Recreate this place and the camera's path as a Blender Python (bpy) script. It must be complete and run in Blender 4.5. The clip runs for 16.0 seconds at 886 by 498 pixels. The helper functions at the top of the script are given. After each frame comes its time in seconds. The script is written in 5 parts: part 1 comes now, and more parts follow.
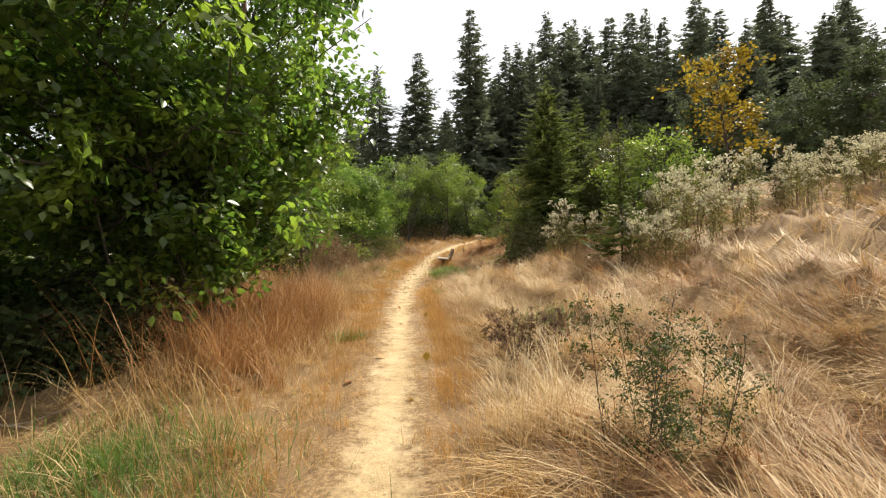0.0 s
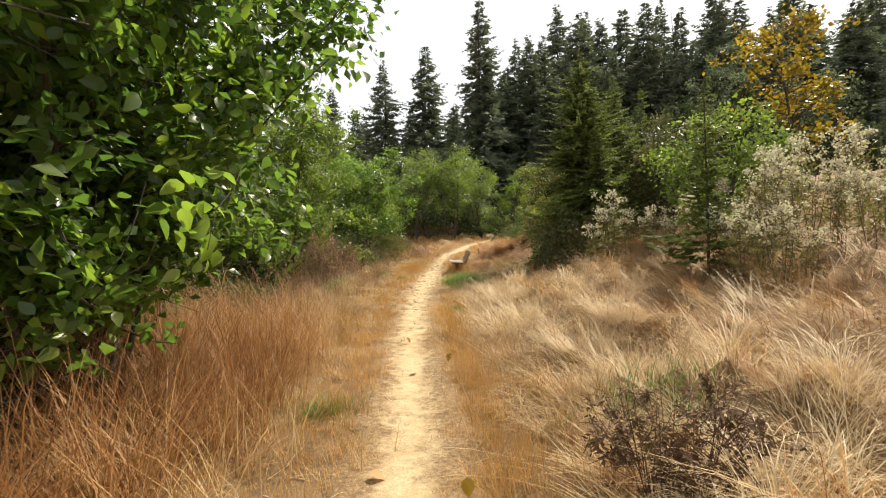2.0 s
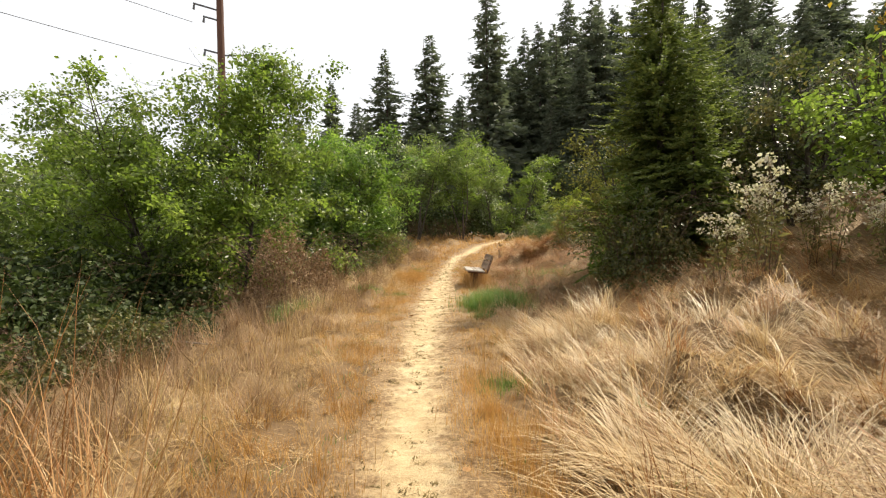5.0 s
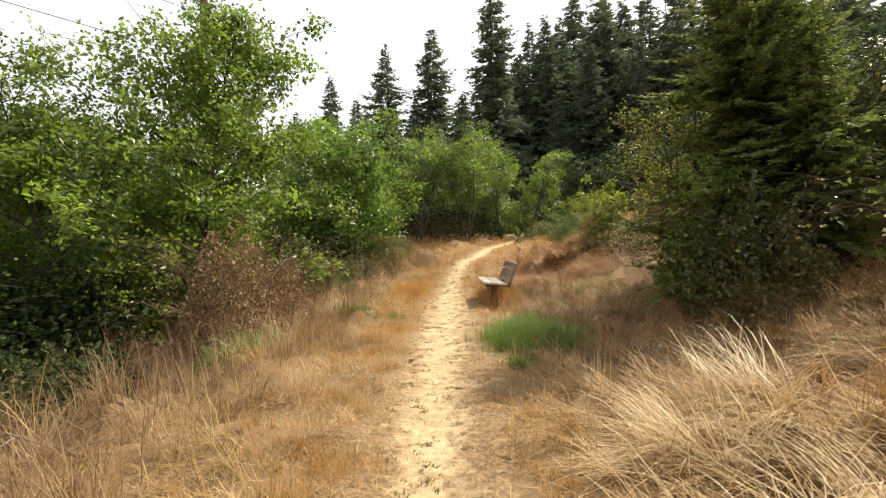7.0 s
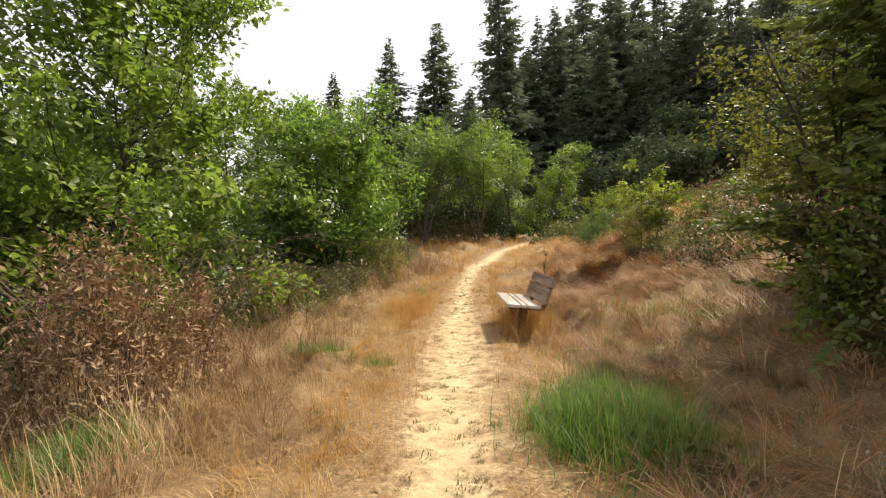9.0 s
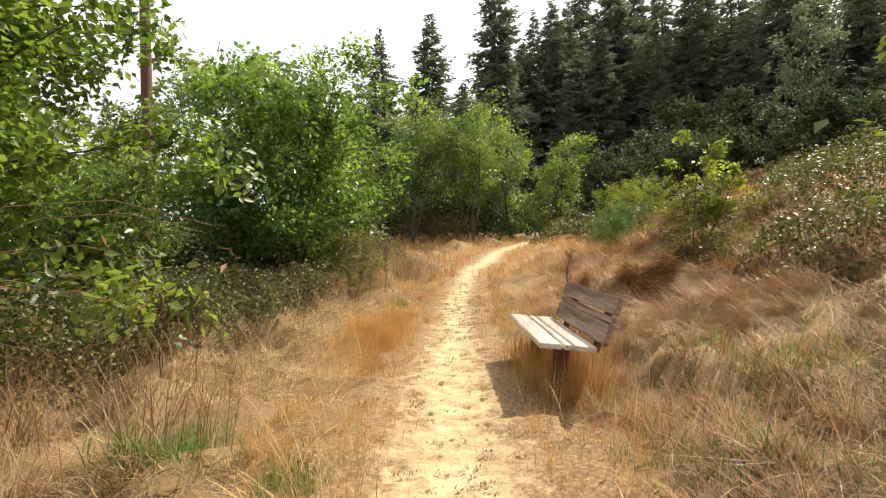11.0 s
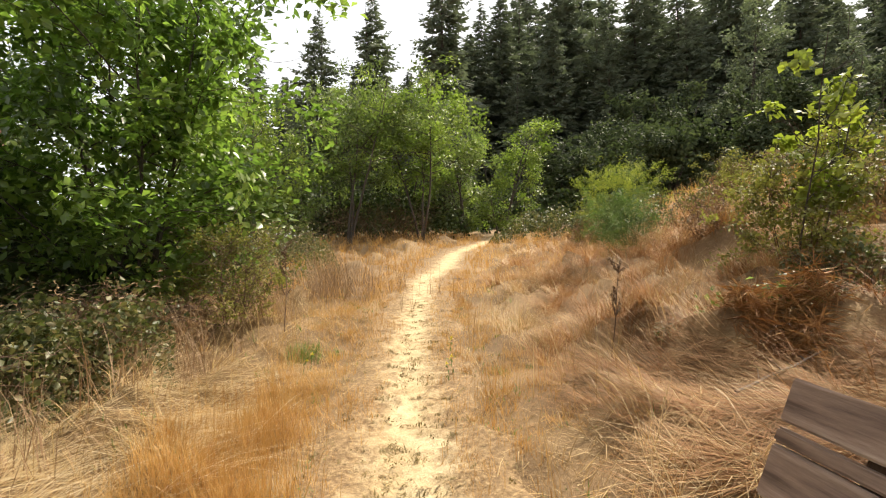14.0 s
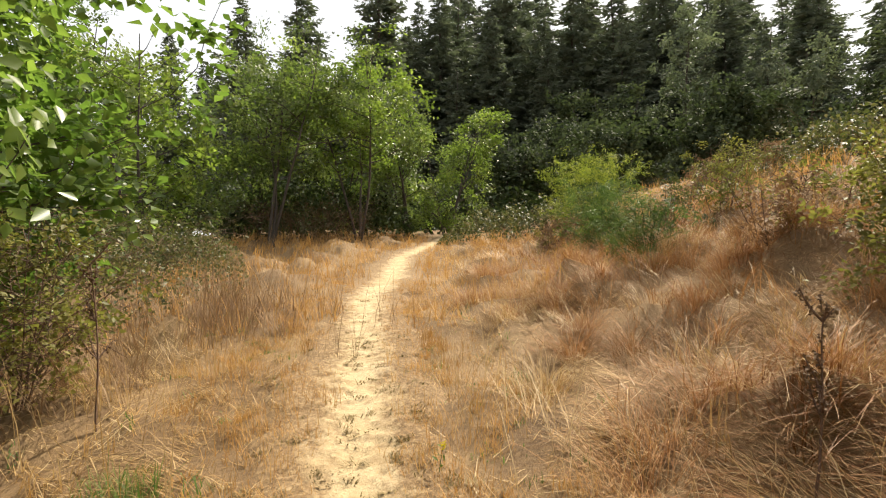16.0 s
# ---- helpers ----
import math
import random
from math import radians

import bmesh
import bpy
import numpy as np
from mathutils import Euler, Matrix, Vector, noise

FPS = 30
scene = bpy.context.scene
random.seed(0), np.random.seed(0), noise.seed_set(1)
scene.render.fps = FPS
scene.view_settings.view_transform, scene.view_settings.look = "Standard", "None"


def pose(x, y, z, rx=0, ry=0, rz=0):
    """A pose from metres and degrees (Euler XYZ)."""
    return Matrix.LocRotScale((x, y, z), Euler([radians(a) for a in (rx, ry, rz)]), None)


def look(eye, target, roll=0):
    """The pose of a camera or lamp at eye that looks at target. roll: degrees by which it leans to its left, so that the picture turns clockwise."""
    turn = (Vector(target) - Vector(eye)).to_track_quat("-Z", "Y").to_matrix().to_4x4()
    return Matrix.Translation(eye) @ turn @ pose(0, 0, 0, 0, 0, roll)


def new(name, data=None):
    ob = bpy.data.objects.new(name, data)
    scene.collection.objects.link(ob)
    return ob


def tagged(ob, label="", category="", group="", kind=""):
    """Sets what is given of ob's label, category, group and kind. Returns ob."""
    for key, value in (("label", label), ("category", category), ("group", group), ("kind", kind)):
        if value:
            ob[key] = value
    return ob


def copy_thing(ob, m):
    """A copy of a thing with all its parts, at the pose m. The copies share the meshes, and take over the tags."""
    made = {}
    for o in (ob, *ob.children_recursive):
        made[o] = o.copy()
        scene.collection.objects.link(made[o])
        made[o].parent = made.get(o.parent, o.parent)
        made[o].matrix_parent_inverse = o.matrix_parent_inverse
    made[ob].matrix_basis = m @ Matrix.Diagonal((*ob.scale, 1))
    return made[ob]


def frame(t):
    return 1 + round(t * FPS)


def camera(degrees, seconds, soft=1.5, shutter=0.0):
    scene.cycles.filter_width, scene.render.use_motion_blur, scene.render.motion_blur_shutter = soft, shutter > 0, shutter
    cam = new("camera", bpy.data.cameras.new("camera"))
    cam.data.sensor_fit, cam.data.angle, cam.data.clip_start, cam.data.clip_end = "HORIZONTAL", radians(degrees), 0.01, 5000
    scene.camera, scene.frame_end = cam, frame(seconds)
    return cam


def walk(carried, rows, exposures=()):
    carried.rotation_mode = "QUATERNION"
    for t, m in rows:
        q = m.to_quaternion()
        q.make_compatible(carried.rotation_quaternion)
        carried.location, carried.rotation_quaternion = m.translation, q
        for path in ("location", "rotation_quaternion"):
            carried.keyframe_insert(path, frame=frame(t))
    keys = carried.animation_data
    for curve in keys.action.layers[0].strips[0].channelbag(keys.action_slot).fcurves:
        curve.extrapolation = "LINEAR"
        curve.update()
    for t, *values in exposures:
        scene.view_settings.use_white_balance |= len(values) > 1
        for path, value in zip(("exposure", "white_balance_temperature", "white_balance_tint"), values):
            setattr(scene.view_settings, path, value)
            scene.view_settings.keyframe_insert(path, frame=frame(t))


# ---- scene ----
cam = camera(85.5, 16.0, soft=1.15)
PATH = [
    (0, (0.953, 0.424, 1.526), (0.978, 2.423, 1.492), -1.2),
    (0.5, (0.896, 1.141, 1.56), (0.917, 3.141, 1.525), -1.2),
    (1, (0.813, 1.844, 1.585), (0.832, 3.844, 1.552), -1.2),
    (1.5, (0.768, 2.544, 1.616), (0.778, 4.544, 1.58), -1.3),
    (2, (0.69, 3.253, 1.604), (0.689, 5.253, 1.566), -1.2),
    (2.5, (0.671, 3.966, 1.594), (0.659, 5.966, 1.555), -1.5),
    (3, (0.623, 4.71, 1.593), (0.607, 6.71, 1.554), -1.4),
    (5.3, (0.354, 8.773, 1.645), (0.343, 10.772, 1.604), -0.9),
    (5.5, (0.317, 9.078, 1.666), (0.308, 11.077, 1.633), -0.9),
    (6, (0.294, 9.798, 1.694), (0.280, 11.798, 1.657), -1.1),
    (6.5, (0.250, 10.494, 1.697), (0.235, 12.493, 1.659), -0.9),
    (7, (0.211, 11.207, 1.699), (0.192, 13.206, 1.661), -1.0),
    (7.5, (0.202, 11.94, 1.711), (0.174, 13.939, 1.671), -1.1),
    (8, (0.193, 12.706, 1.747), (0.154, 14.705, 1.707), -1.2),
    (8.5, (0.178, 13.465, 1.758), (0.130, 15.464, 1.722), -1.2),
    (10.8, (0.2, 17.036, 1.71), (0.181, 19.036, 1.673), -0.8),
    (11, (0.167, 17.311, 1.674), (0.158, 19.311, 1.636), -0.6),
    (11.5, (0.125, 17.971, 1.691), (0.165, 19.97, 1.653), -0.7),
    (12, (0.099, 18.663, 1.694), (0.152, 20.662, 1.655), -0.7),
    (12.5, (0.093, 19.378, 1.702), (0.19, 21.375, 1.663), -0.8),
    (13, (0.133, 20.07, 1.709), (0.26, 22.065, 1.667), -0.9),
    (13.5, (0.154, 20.774, 1.704), (0.311, 22.768, 1.66), -0.8),
    (14, (0.192, 21.485, 1.683), (0.41, 23.473, 1.636), -0.7),
    (14.5, (0.189, 22.175, 1.679), (0.469, 24.155, 1.633), -0.5),
    (15, (0.198, 22.876, 1.679), (0.581, 24.838, 1.631), -0.5),
    (15.5, (0.194, 23.576, 1.692), (0.603, 25.533, 1.642), -0.3),
    (16, (0.226, 24.281, 1.71), (0.712, 26.22, 1.661), -0.4),
]
walk(cam, [(t, look(eye, target, roll)) for t, eye, target, roll in PATH],
     exposures=((0, 0.47), (3, 0.54), (6, 0.56), (8.5, 0.52), (11, 0.72), (14, 0.74), (16, 0.6)))

# ---- light ----
SUN_TO = Vector((0.62, 0.50, 0.95)).normalized()
sun = new("sun", bpy.data.lights.new("sun", "SUN"))
sun.data.energy, sun.data.angle, sun.data.color = 5.0, radians(0.6), (1.0, 0.90, 0.73)
sun.matrix_world = look((0, 0, 60), Vector((0, 0, 60)) - SUN_TO)
world = bpy.data.worlds.new("sky")
scene.world = world
world.use_nodes = True
wn = world.node_tree
sky = wn.nodes.new("ShaderNodeTexSky")
sky.sky_type = "NISHITA"
sky.sun_disc = False
sky.sun_elevation = math.asin(SUN_TO.z)
sky.sun_rotation = math.atan2(SUN_TO.x, SUN_TO.y)
sky.air_density, sky.dust_density, sky.ozone_density = 1.0, 6.0, 1.0
haze = wn.nodes.new("ShaderNodeMixRGB")  # thin white summer haze over the whole sky
haze.inputs[0].default_value, haze.inputs[2].default_value = 0.8, (8.0, 8.0, 8.0, 1)
wn.links.new(sky.outputs[0], haze.inputs[1])
wn.links.new(haze.outputs[0], wn.nodes["Background"].inputs[0])
wn.nodes["Background"].inputs[1].default_value = 0.105


# ---- materials ----
def node_material(name):
    m = bpy.data.materials.new(name)
    m.use_nodes = True
    t = m.node_tree
    return m, t, t.nodes["Principled BSDF"], t.nodes["Material Output"]


def ramp(t, stops):
    r = t.nodes.new("ShaderNodeValToRGB")
    while len(r.color_ramp.elements) < len(stops):
        r.color_ramp.elements.new(0.5)
    for e, (p, c) in zip(r.color_ramp.elements, stops):
        e.position, e.color = p, (*c, 1)
    return r


def noise_node(t, scale, detail=4.0, rough=0.6, coords="Object"):
    tc = t.nodes.new("ShaderNodeTexCoord")
    n = t.nodes.new("ShaderNodeTexNoise")
    n.inputs["Scale"].default_value, n.inputs["Detail"].default_value, n.inputs["Roughness"].default_value = scale, detail, rough
    t.links.new(tc.outputs[coords], n.inputs["Vector"])
    return n


def foliage(name, dark, mid, light, trans=0.35, rough=0.5, patch=0.5, spec=0.35, glow=1.25, tint=(0.95, 1.08, 0.74)):
    """Blades and leaves: colour by each piece's tone and by patches of the plant, light passing through."""
    m, t, b, out = node_material(name)
    at = t.nodes.new("ShaderNodeAttribute")
    at.attribute_name = "tone"
    n = noise_node(t, patch, 3.0)
    mx = t.nodes.new("ShaderNodeMath")
    mx.operation = "MULTIPLY_ADD"
    mx.inputs[1].default_value = 0.55
    t.links.new(at.outputs["Fac"], mx.inputs[0])
    sc = t.nodes.new("ShaderNodeMath")
    sc.operation = "MULTIPLY_ADD"
    sc.inputs[1].default_value, sc.inputs[2].default_value = 0.9, -0.225
    t.links.new(n.outputs["Fac"], sc.inputs[0])
    t.links.new(sc.outputs[0], mx.inputs[2])
    r = ramp(t, [(0.05, dark), (0.5, mid), (0.95, light)])
    t.links.new(mx.outputs[0], r.inputs[0])
    t.links.new(r.outputs[0], b.inputs["Base Color"])
    b.inputs["Roughness"].default_value = rough
    b.inputs["Specular IOR Level"].default_value = spec
    tr = t.nodes.new("ShaderNodeBsdfTranslucent")
    gain = t.nodes.new("ShaderNodeMixRGB")
    gain.blend_type = "MULTIPLY"
    gain.inputs[0].default_value = 1.0
    gain.inputs[2].default_value = (glow * tint[0], glow * tint[1], glow * tint[2], 1)
    t.links.new(r.outputs[0], gain.inputs[1])
    t.links.new(gain.outputs[0], tr.inputs["Color"])
    mix = t.nodes.new("ShaderNodeMixShader")
    mix.inputs[0].default_value = trans
    t.links.new(b.outputs[0], mix.inputs[1])
    t.links.new(tr.outputs[0], mix.inputs[2])
    t.links.new(mix.outputs[0], out.inputs["Surface"])
    return m


def solid(name, stops, scale, rough=0.9, bump=0.4, bump_scale=None, stretch=None, metal=0.0, dist=0.02):
    """An opaque surface: two scales of noise in colour, fine relief."""
    m, t, b, out = node_material(name)
    tc = t.nodes.new("ShaderNodeTexCoord")
    mp = t.nodes.new("ShaderNodeMapping")
    mp.inputs["Scale"].default_value = stretch or (1, 1, 1)
    t.links.new(tc.outputs["Object"], mp.inputs["Vector"])
    big = t.nodes.new("ShaderNodeTexNoise")
    big.inputs["Scale"].default_value, big.inputs["Detail"].default_value = scale, 3
    fine = t.nodes.new("ShaderNodeTexNoise")
    fine.inputs["Scale"].default_value, fine.inputs["Detail"].default_value = bump_scale or scale * 9, 8
    fine.inputs["Roughness"].default_value = 0.7
    for n in (big, fine):
        t.links.new(mp.outputs[0], n.inputs["Vector"])
    mx = t.nodes.new("ShaderNodeMix")
    mx.inputs[0].default_value = 0.55
    t.links.new(big.outputs["Fac"], mx.inputs[2])
    t.links.new(fine.outputs["Fac"], mx.inputs[3])
    r = ramp(t, stops)
    t.links.new(mx.outputs[0], r.inputs[0])
    t.links.new(r.outputs[0], b.inputs["Base Color"])
    b.inputs["Roughness"].default_value, b.inputs["Metallic"].default_value = rough, metal
    bp = t.nodes.new("ShaderNodeBump")
    bp.inputs["Strength"].default_value, bp.inputs["Distance"].default_value = bump, dist
    t.links.new(fine.outputs["Fac"], bp.inputs["Height"])
    t.links.new(bp.outputs[0], b.inputs["Normal"])
    return m


M_GROUND = solid("thatch", [(0.3, (0.085, 0.048, 0.02)), (0.5, (0.20, 0.122, 0.053)), (0.7, (0.35, 0.24, 0.118))], 1.3, bump=0.9, bump_scale=38)
M_PATH = solid("dry_dirt", [(0.34, (0.36, 0.25, 0.12)), (0.5, (0.47, 0.35, 0.19)), (0.66, (0.56, 0.45, 0.28))], 3.0, bump=0.7, bump_scale=45)


def trail_edge(m):
    """Towards its edge the bare dirt gives way, in ragged patches, to trodden straw."""
    t = m.node_tree
    b = t.nodes["Principled BSDF"]
    dirt = b.inputs["Base Color"].links[0].from_socket
    at = t.nodes.new("ShaderNodeAttribute")
    at.attribute_name = "tone"
    n = noise_node(t, 7.0, 7.0, 0.72)
    add = t.nodes.new("ShaderNodeMath")
    add.operation = "MULTIPLY_ADD"
    add.inputs[1].default_value = 1.5
    t.links.new(n.outputs["Fac"], add.inputs[0])
    t.links.new(at.outputs["Fac"], add.inputs[2])
    edge = ramp(t, [(0.0, (0, 0, 0)), (1.0, (1, 1, 1))])
    mr = t.nodes.new("ShaderNodeMapRange")
    mr.inputs[1].default_value, mr.inputs[2].default_value = 0.88, 1.26
    t.links.new(add.outputs[0], mr.inputs[0])
    t.links.new(mr.outputs[0], edge.inputs[0])
    n2 = noise_node(t, 30.0, 6.0, 0.7)
    straw = ramp(t, [(0.3, (0.085, 0.048, 0.02)), (0.5, (0.22, 0.135, 0.06)), (0.7, (0.40, 0.28, 0.14))])
    t.links.new(n2.outputs["Fac"], straw.inputs[0])
    mix = t.nodes.new("ShaderNodeMixRGB")
    t.links.new(edge.outputs[0], mix.inputs[0])
    t.links.new(dirt, mix.inputs[1])
    t.links.new(straw.outputs[0], mix.inputs[2])
    t.links.new(mix.outputs[0], b.inputs["Base Color"])


trail_edge(M_PATH)
M_STRAW = foliage("straw", (0.17, 0.088, 0.03), (0.46, 0.305, 0.125), (0.82, 0.68, 0.43), 0.28, 0.5, 0.8, glow=1.0, tint=(1.05, 1.0, 0.85))
M_RUST = foliage("rust_grass", (0.12, 0.045, 0.015), (0.34, 0.165, 0.058), (0.66, 0.43, 0.20), 0.3, 0.6, 0.7, glow=1.0, tint=(1.05, 1.0, 0.85))
M_FUZZ = foliage("bent_grass", (0.29, 0.145, 0.04), (0.48, 0.275, 0.085), (0.66, 0.44, 0.18), 0.36, 0.65, 1.2, glow=1.05, tint=(1.05, 1.0, 0.85))
M_BLOND = foliage("blond_straw", (0.36, 0.24, 0.11), (0.60, 0.46, 0.26), (0.82, 0.71, 0.50), 0.3, 0.45, 1.2, glow=1.0, tint=(1.05, 1.0, 0.85))
M_GRASS = foliage("green_grass", (0.05, 0.09, 0.02), (0.105, 0.175, 0.035), (0.27, 0.31, 0.11), 0.42, 0.45, 1.5, 0.35, 1.4)
M_LEAF = foliage("broad_leaf", (0.03, 0.056, 0.013), (0.098, 0.15, 0.028), (0.24, 0.30, 0.065), 0.48, 0.34, 0.9, 0.55, 1.9)
M_POPLAR = foliage("poplar_leaf", (0.02, 0.042, 0.01), (0.07, 0.115, 0.022), (0.23, 0.28, 0.04), 0.5, 0.32, 0.9, 0.55, 2.3)
# undergrowth leaves, their green darkened to stand in for deep shade
M_DARK = foliage("painted_shade_leaf", (0.02, 0.032, 0.012), (0.045, 0.064, 0.02), (0.10, 0.12, 0.04), 0.28, 0.55, 0.5, 0.2, 1.2)
M_LEAF_LIGHT = foliage("young_leaf", (0.04, 0.062, 0.012), (0.12, 0.16, 0.028), (0.28, 0.31, 0.075), 0.48, 0.38, 0.7, 0.5, 1.8)
M_LEAF_FAR = foliage("grove_leaf", (0.038, 0.056, 0.016), (0.105, 0.135, 0.036), (0.26, 0.285, 0.085), 0.48, 0.42, 0.5, 0.45, 1.8)
M_BRAMBLE = foliage("bramble_leaf", (0.035, 0.042, 0.014), (0.09, 0.10, 0.032), (0.29, 0.215, 0.095), 0.32, 0.45, 1.2, 0.35, 1.3)
M_YELLOW = foliage("autumn_leaf", (0.11, 0.085, 0.015), (0.29, 0.185, 0.022), (0.50, 0.34, 0.04), 0.45, 0.45, 0.9, 0.3, 1.2)
M_LIME = foliage("lime_leaf", (0.11, 0.14, 0.02), (0.24, 0.27, 0.04), (0.42, 0.42, 0.08), 0.45, 0.45, 1.2, 0.3, 1.3)
M_FIR = foliage("fir_needles", (0.055, 0.068, 0.05), (0.105, 0.12, 0.085), (0.17, 0.185, 0.125), 0.3, 0.65, 0.12, 0.2, 1.2)
M_CEDAR = foliage("cedar_sprays", (0.035, 0.05, 0.016), (0.095, 0.115, 0.03), (0.23, 0.24, 0.07), 0.38, 0.6, 0.9, 0.2, 1.4)
M_BRACKEN = foliage("dead_bracken", (0.11, 0.06, 0.03), (0.27, 0.17, 0.095), (0.46, 0.34, 0.21), 0.25, 0.6, 1.4, 0.2, 1.0, tint=(1.05, 1.0, 0.85))
M_BROOM = foliage("broom_stems", (0.05, 0.09, 0.02), (0.11, 0.17, 0.04), (0.22, 0.27, 0.08), 0.35, 0.5, 1.0, 0.3, 1.2)
M_DEAD = foliage("dead_twigs", (0.05, 0.028, 0.015), (0.12, 0.07, 0.035), (0.24, 0.16, 0.09), 0.12, 0.7, 1.0, 0.2, 1.0)
M_FLUFF = foliage("seed_fluff", (0.30, 0.235, 0.17), (0.54, 0.47, 0.38), (0.76, 0.71, 0.62), 0.4, 0.8, 2.0, 0.1, 1.0)
M_BARK = solid("bark", [(0.3, (0.028, 0.02, 0.015)), (0.55, (0.07, 0.055, 0.043)), (0.75, (0.14, 0.115, 0.095))], 5, bump=0.8, bump_scale=40, stretch=(1, 1, 0.3))
M_STEM = solid("dry_stem", [(0.3, (0.06, 0.032, 0.02)), (0.7, (0.17, 0.10, 0.06))], 12, bump=0.4)
M_POLE = solid("creosoted_wood", [(0.3, (0.05, 0.024, 0.016)), (0.5, (0.10, 0.048, 0.031)), (0.7, (0.16, 0.085, 0.058))], 2.2, bump=0.5, bump_scale=30, stretch=(1, 1, 0.06))
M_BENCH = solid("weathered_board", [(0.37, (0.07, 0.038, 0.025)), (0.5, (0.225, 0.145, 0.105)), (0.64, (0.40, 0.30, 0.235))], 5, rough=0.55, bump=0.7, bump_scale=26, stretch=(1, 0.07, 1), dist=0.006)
# the bench's board wood, coloured paler to carry the sun's glare on the seat
M_SEAT = solid("sunlit_seat_board", [(0.36, (0.22, 0.165, 0.13)), (0.5, (0.46, 0.41, 0.355)), (0.65, (0.66, 0.62, 0.56))], 4, rough=0.38, bump=0.6, bump_scale=26, stretch=(1, 0.07, 1), dist=0.006)
M_POST = solid("dark_post", [(0.3, (0.06, 0.03, 0.017)), (0.7, (0.18, 0.095, 0.052))], 6, bump=0.6, stretch=(1, 1, 0.15))
M_WIRE = solid("wire", [(0.3, (0.05, 0.05, 0.05)), (0.7, (0.09, 0.09, 0.09))], 20, 0.5, 0.1)
M_SOIL = solid("dark_soil", [(0.3, (0.025, 0.016, 0.011)), (0.7, (0.075, 0.045, 0.028))], 6, bump=0.8)

# ---- ground ----
PROFILE_Y = (-40, -5, 0, 5, 10, 17, 24, 27, 35, 43, 50, 75, 120, 400)
PROFILE_Z = (-0.2, 0.0, 0.03, 0.1, 0.17, 0.2, 0.26, 0.36, 0.85, 1.45, 1.8, 2.4, 3.0, 3.0)
TRAIL_Y = (-6, 0, 5, 7.3, 10, 13, 16, 19, 22, 25, 27.2, 29.3, 32.5, 35, 38.5, 42.4, 46, 52)
TRAIL_X = (0.9, 0.7, 0.49, 0.38, 0.21, 0.10, 0.04, 0.14, 0.25, 0.3, 0.42, 0.58, 0.95, 1.75, 2.5, 4.3, 5.6, 8.0)
TRAIL_W = (0.6, 0.56, 0.53, 0.56, 0.58, 0.64, 0.74, 0.95, 0.9, 0.6, 0.6, 0.65, 0.7, 0.72, 0.7, 0.7, 0.7, 0.6)


def wobble(x, y, scale, seed=0):
    """Cheap smooth noise over the plan, about -1 to 1."""
    r = np.random.RandomState(seed + 11)
    v = 0
    for k in range(5):
        a, p, f = r.uniform(0, 6.28), r.uniform(0, 6.28), r.uniform(0.6, 1.9) / scale
        v = v + np.sin((x * np.cos(a) + y * np.sin(a)) * f * 6.28 + p + 1.3 * np.sin((x * np.sin(a) - y * np.cos(a)) * f * 3.1))
    return v / 3.2


def trail_x(y):
    return np.interp(y, TRAIL_Y, TRAIL_X)


def ground_z(x, y):
    x, y = np.asarray(x, float), np.asarray(y, float)
    z = np.interp(y, PROFILE_Y, PROFILE_Z)
    start = np.interp(y, (0, 8, 14, 21, 26, 30, 36, 45, 60), (3.6, 3.4, 3.0, 2.7, 2.5, 3.0, 6.0, 9.0, 12.0))
    slope = np.interp(y, (0, 14, 24, 30, 36, 60), (0.25, 0.30, 0.33, 0.40, 0.42, 0.25))
    u = x - start
    rise = slope * np.logaddexp(0, u / 0.6) * 0.6
    rise = 4.2 * np.tanh(rise / 4.2)
    left = -0.09 * np.logaddexp(0, (-x - 2.2) / 0.5) * 0.5
    left = -0.7 * np.tanh(-left / 0.7)
    off = np.clip((np.abs(x - trail_x(y)) - 0.35) / 1.2, 0, 1)
    far = np.clip((np.hypot(x, y - 20) - 45) / 40, 0, 1)
    bumps = off * (0.035 * wobble(x, y, 0.5, 6) + 0.075 * wobble(x, y, 0.9, 3) + 0.08 * wobble(x, y, 1.9, 1) + 0.10 * wobble(x, y, 5.0, 2)) * (1 - far)
    d = np.abs(x - trail_x(y))
    bumps = bumps + (0.30 * np.clip(wobble(x, y, 1.3, 8), 0, 1) + 0.10 * np.clip(wobble(x, y, 0.6, 9), 0, 1)) * np.clip((d - 1.25) / 0.9, 0, 1) * np.clip((y - 3.6) / 1.6, 0, 1) * (1 - far) * (1 - 0.75 * np.exp(-((x - 2.8) / 1.6) ** 4 - ((y - 18.6) / 3.4) ** 4))
    dip = -0.03 * np.exp(-((x - trail_x(y)) / 0.4) ** 2)
    ditch = -0.5 * np.exp(-((x + 4.7) / 1.3) ** 2) * np.clip((y - 11) / 2, 0, 1) * np.clip((19.5 - y) / 2, 0, 1)
    return z + rise + left + bumps + dip + ditch


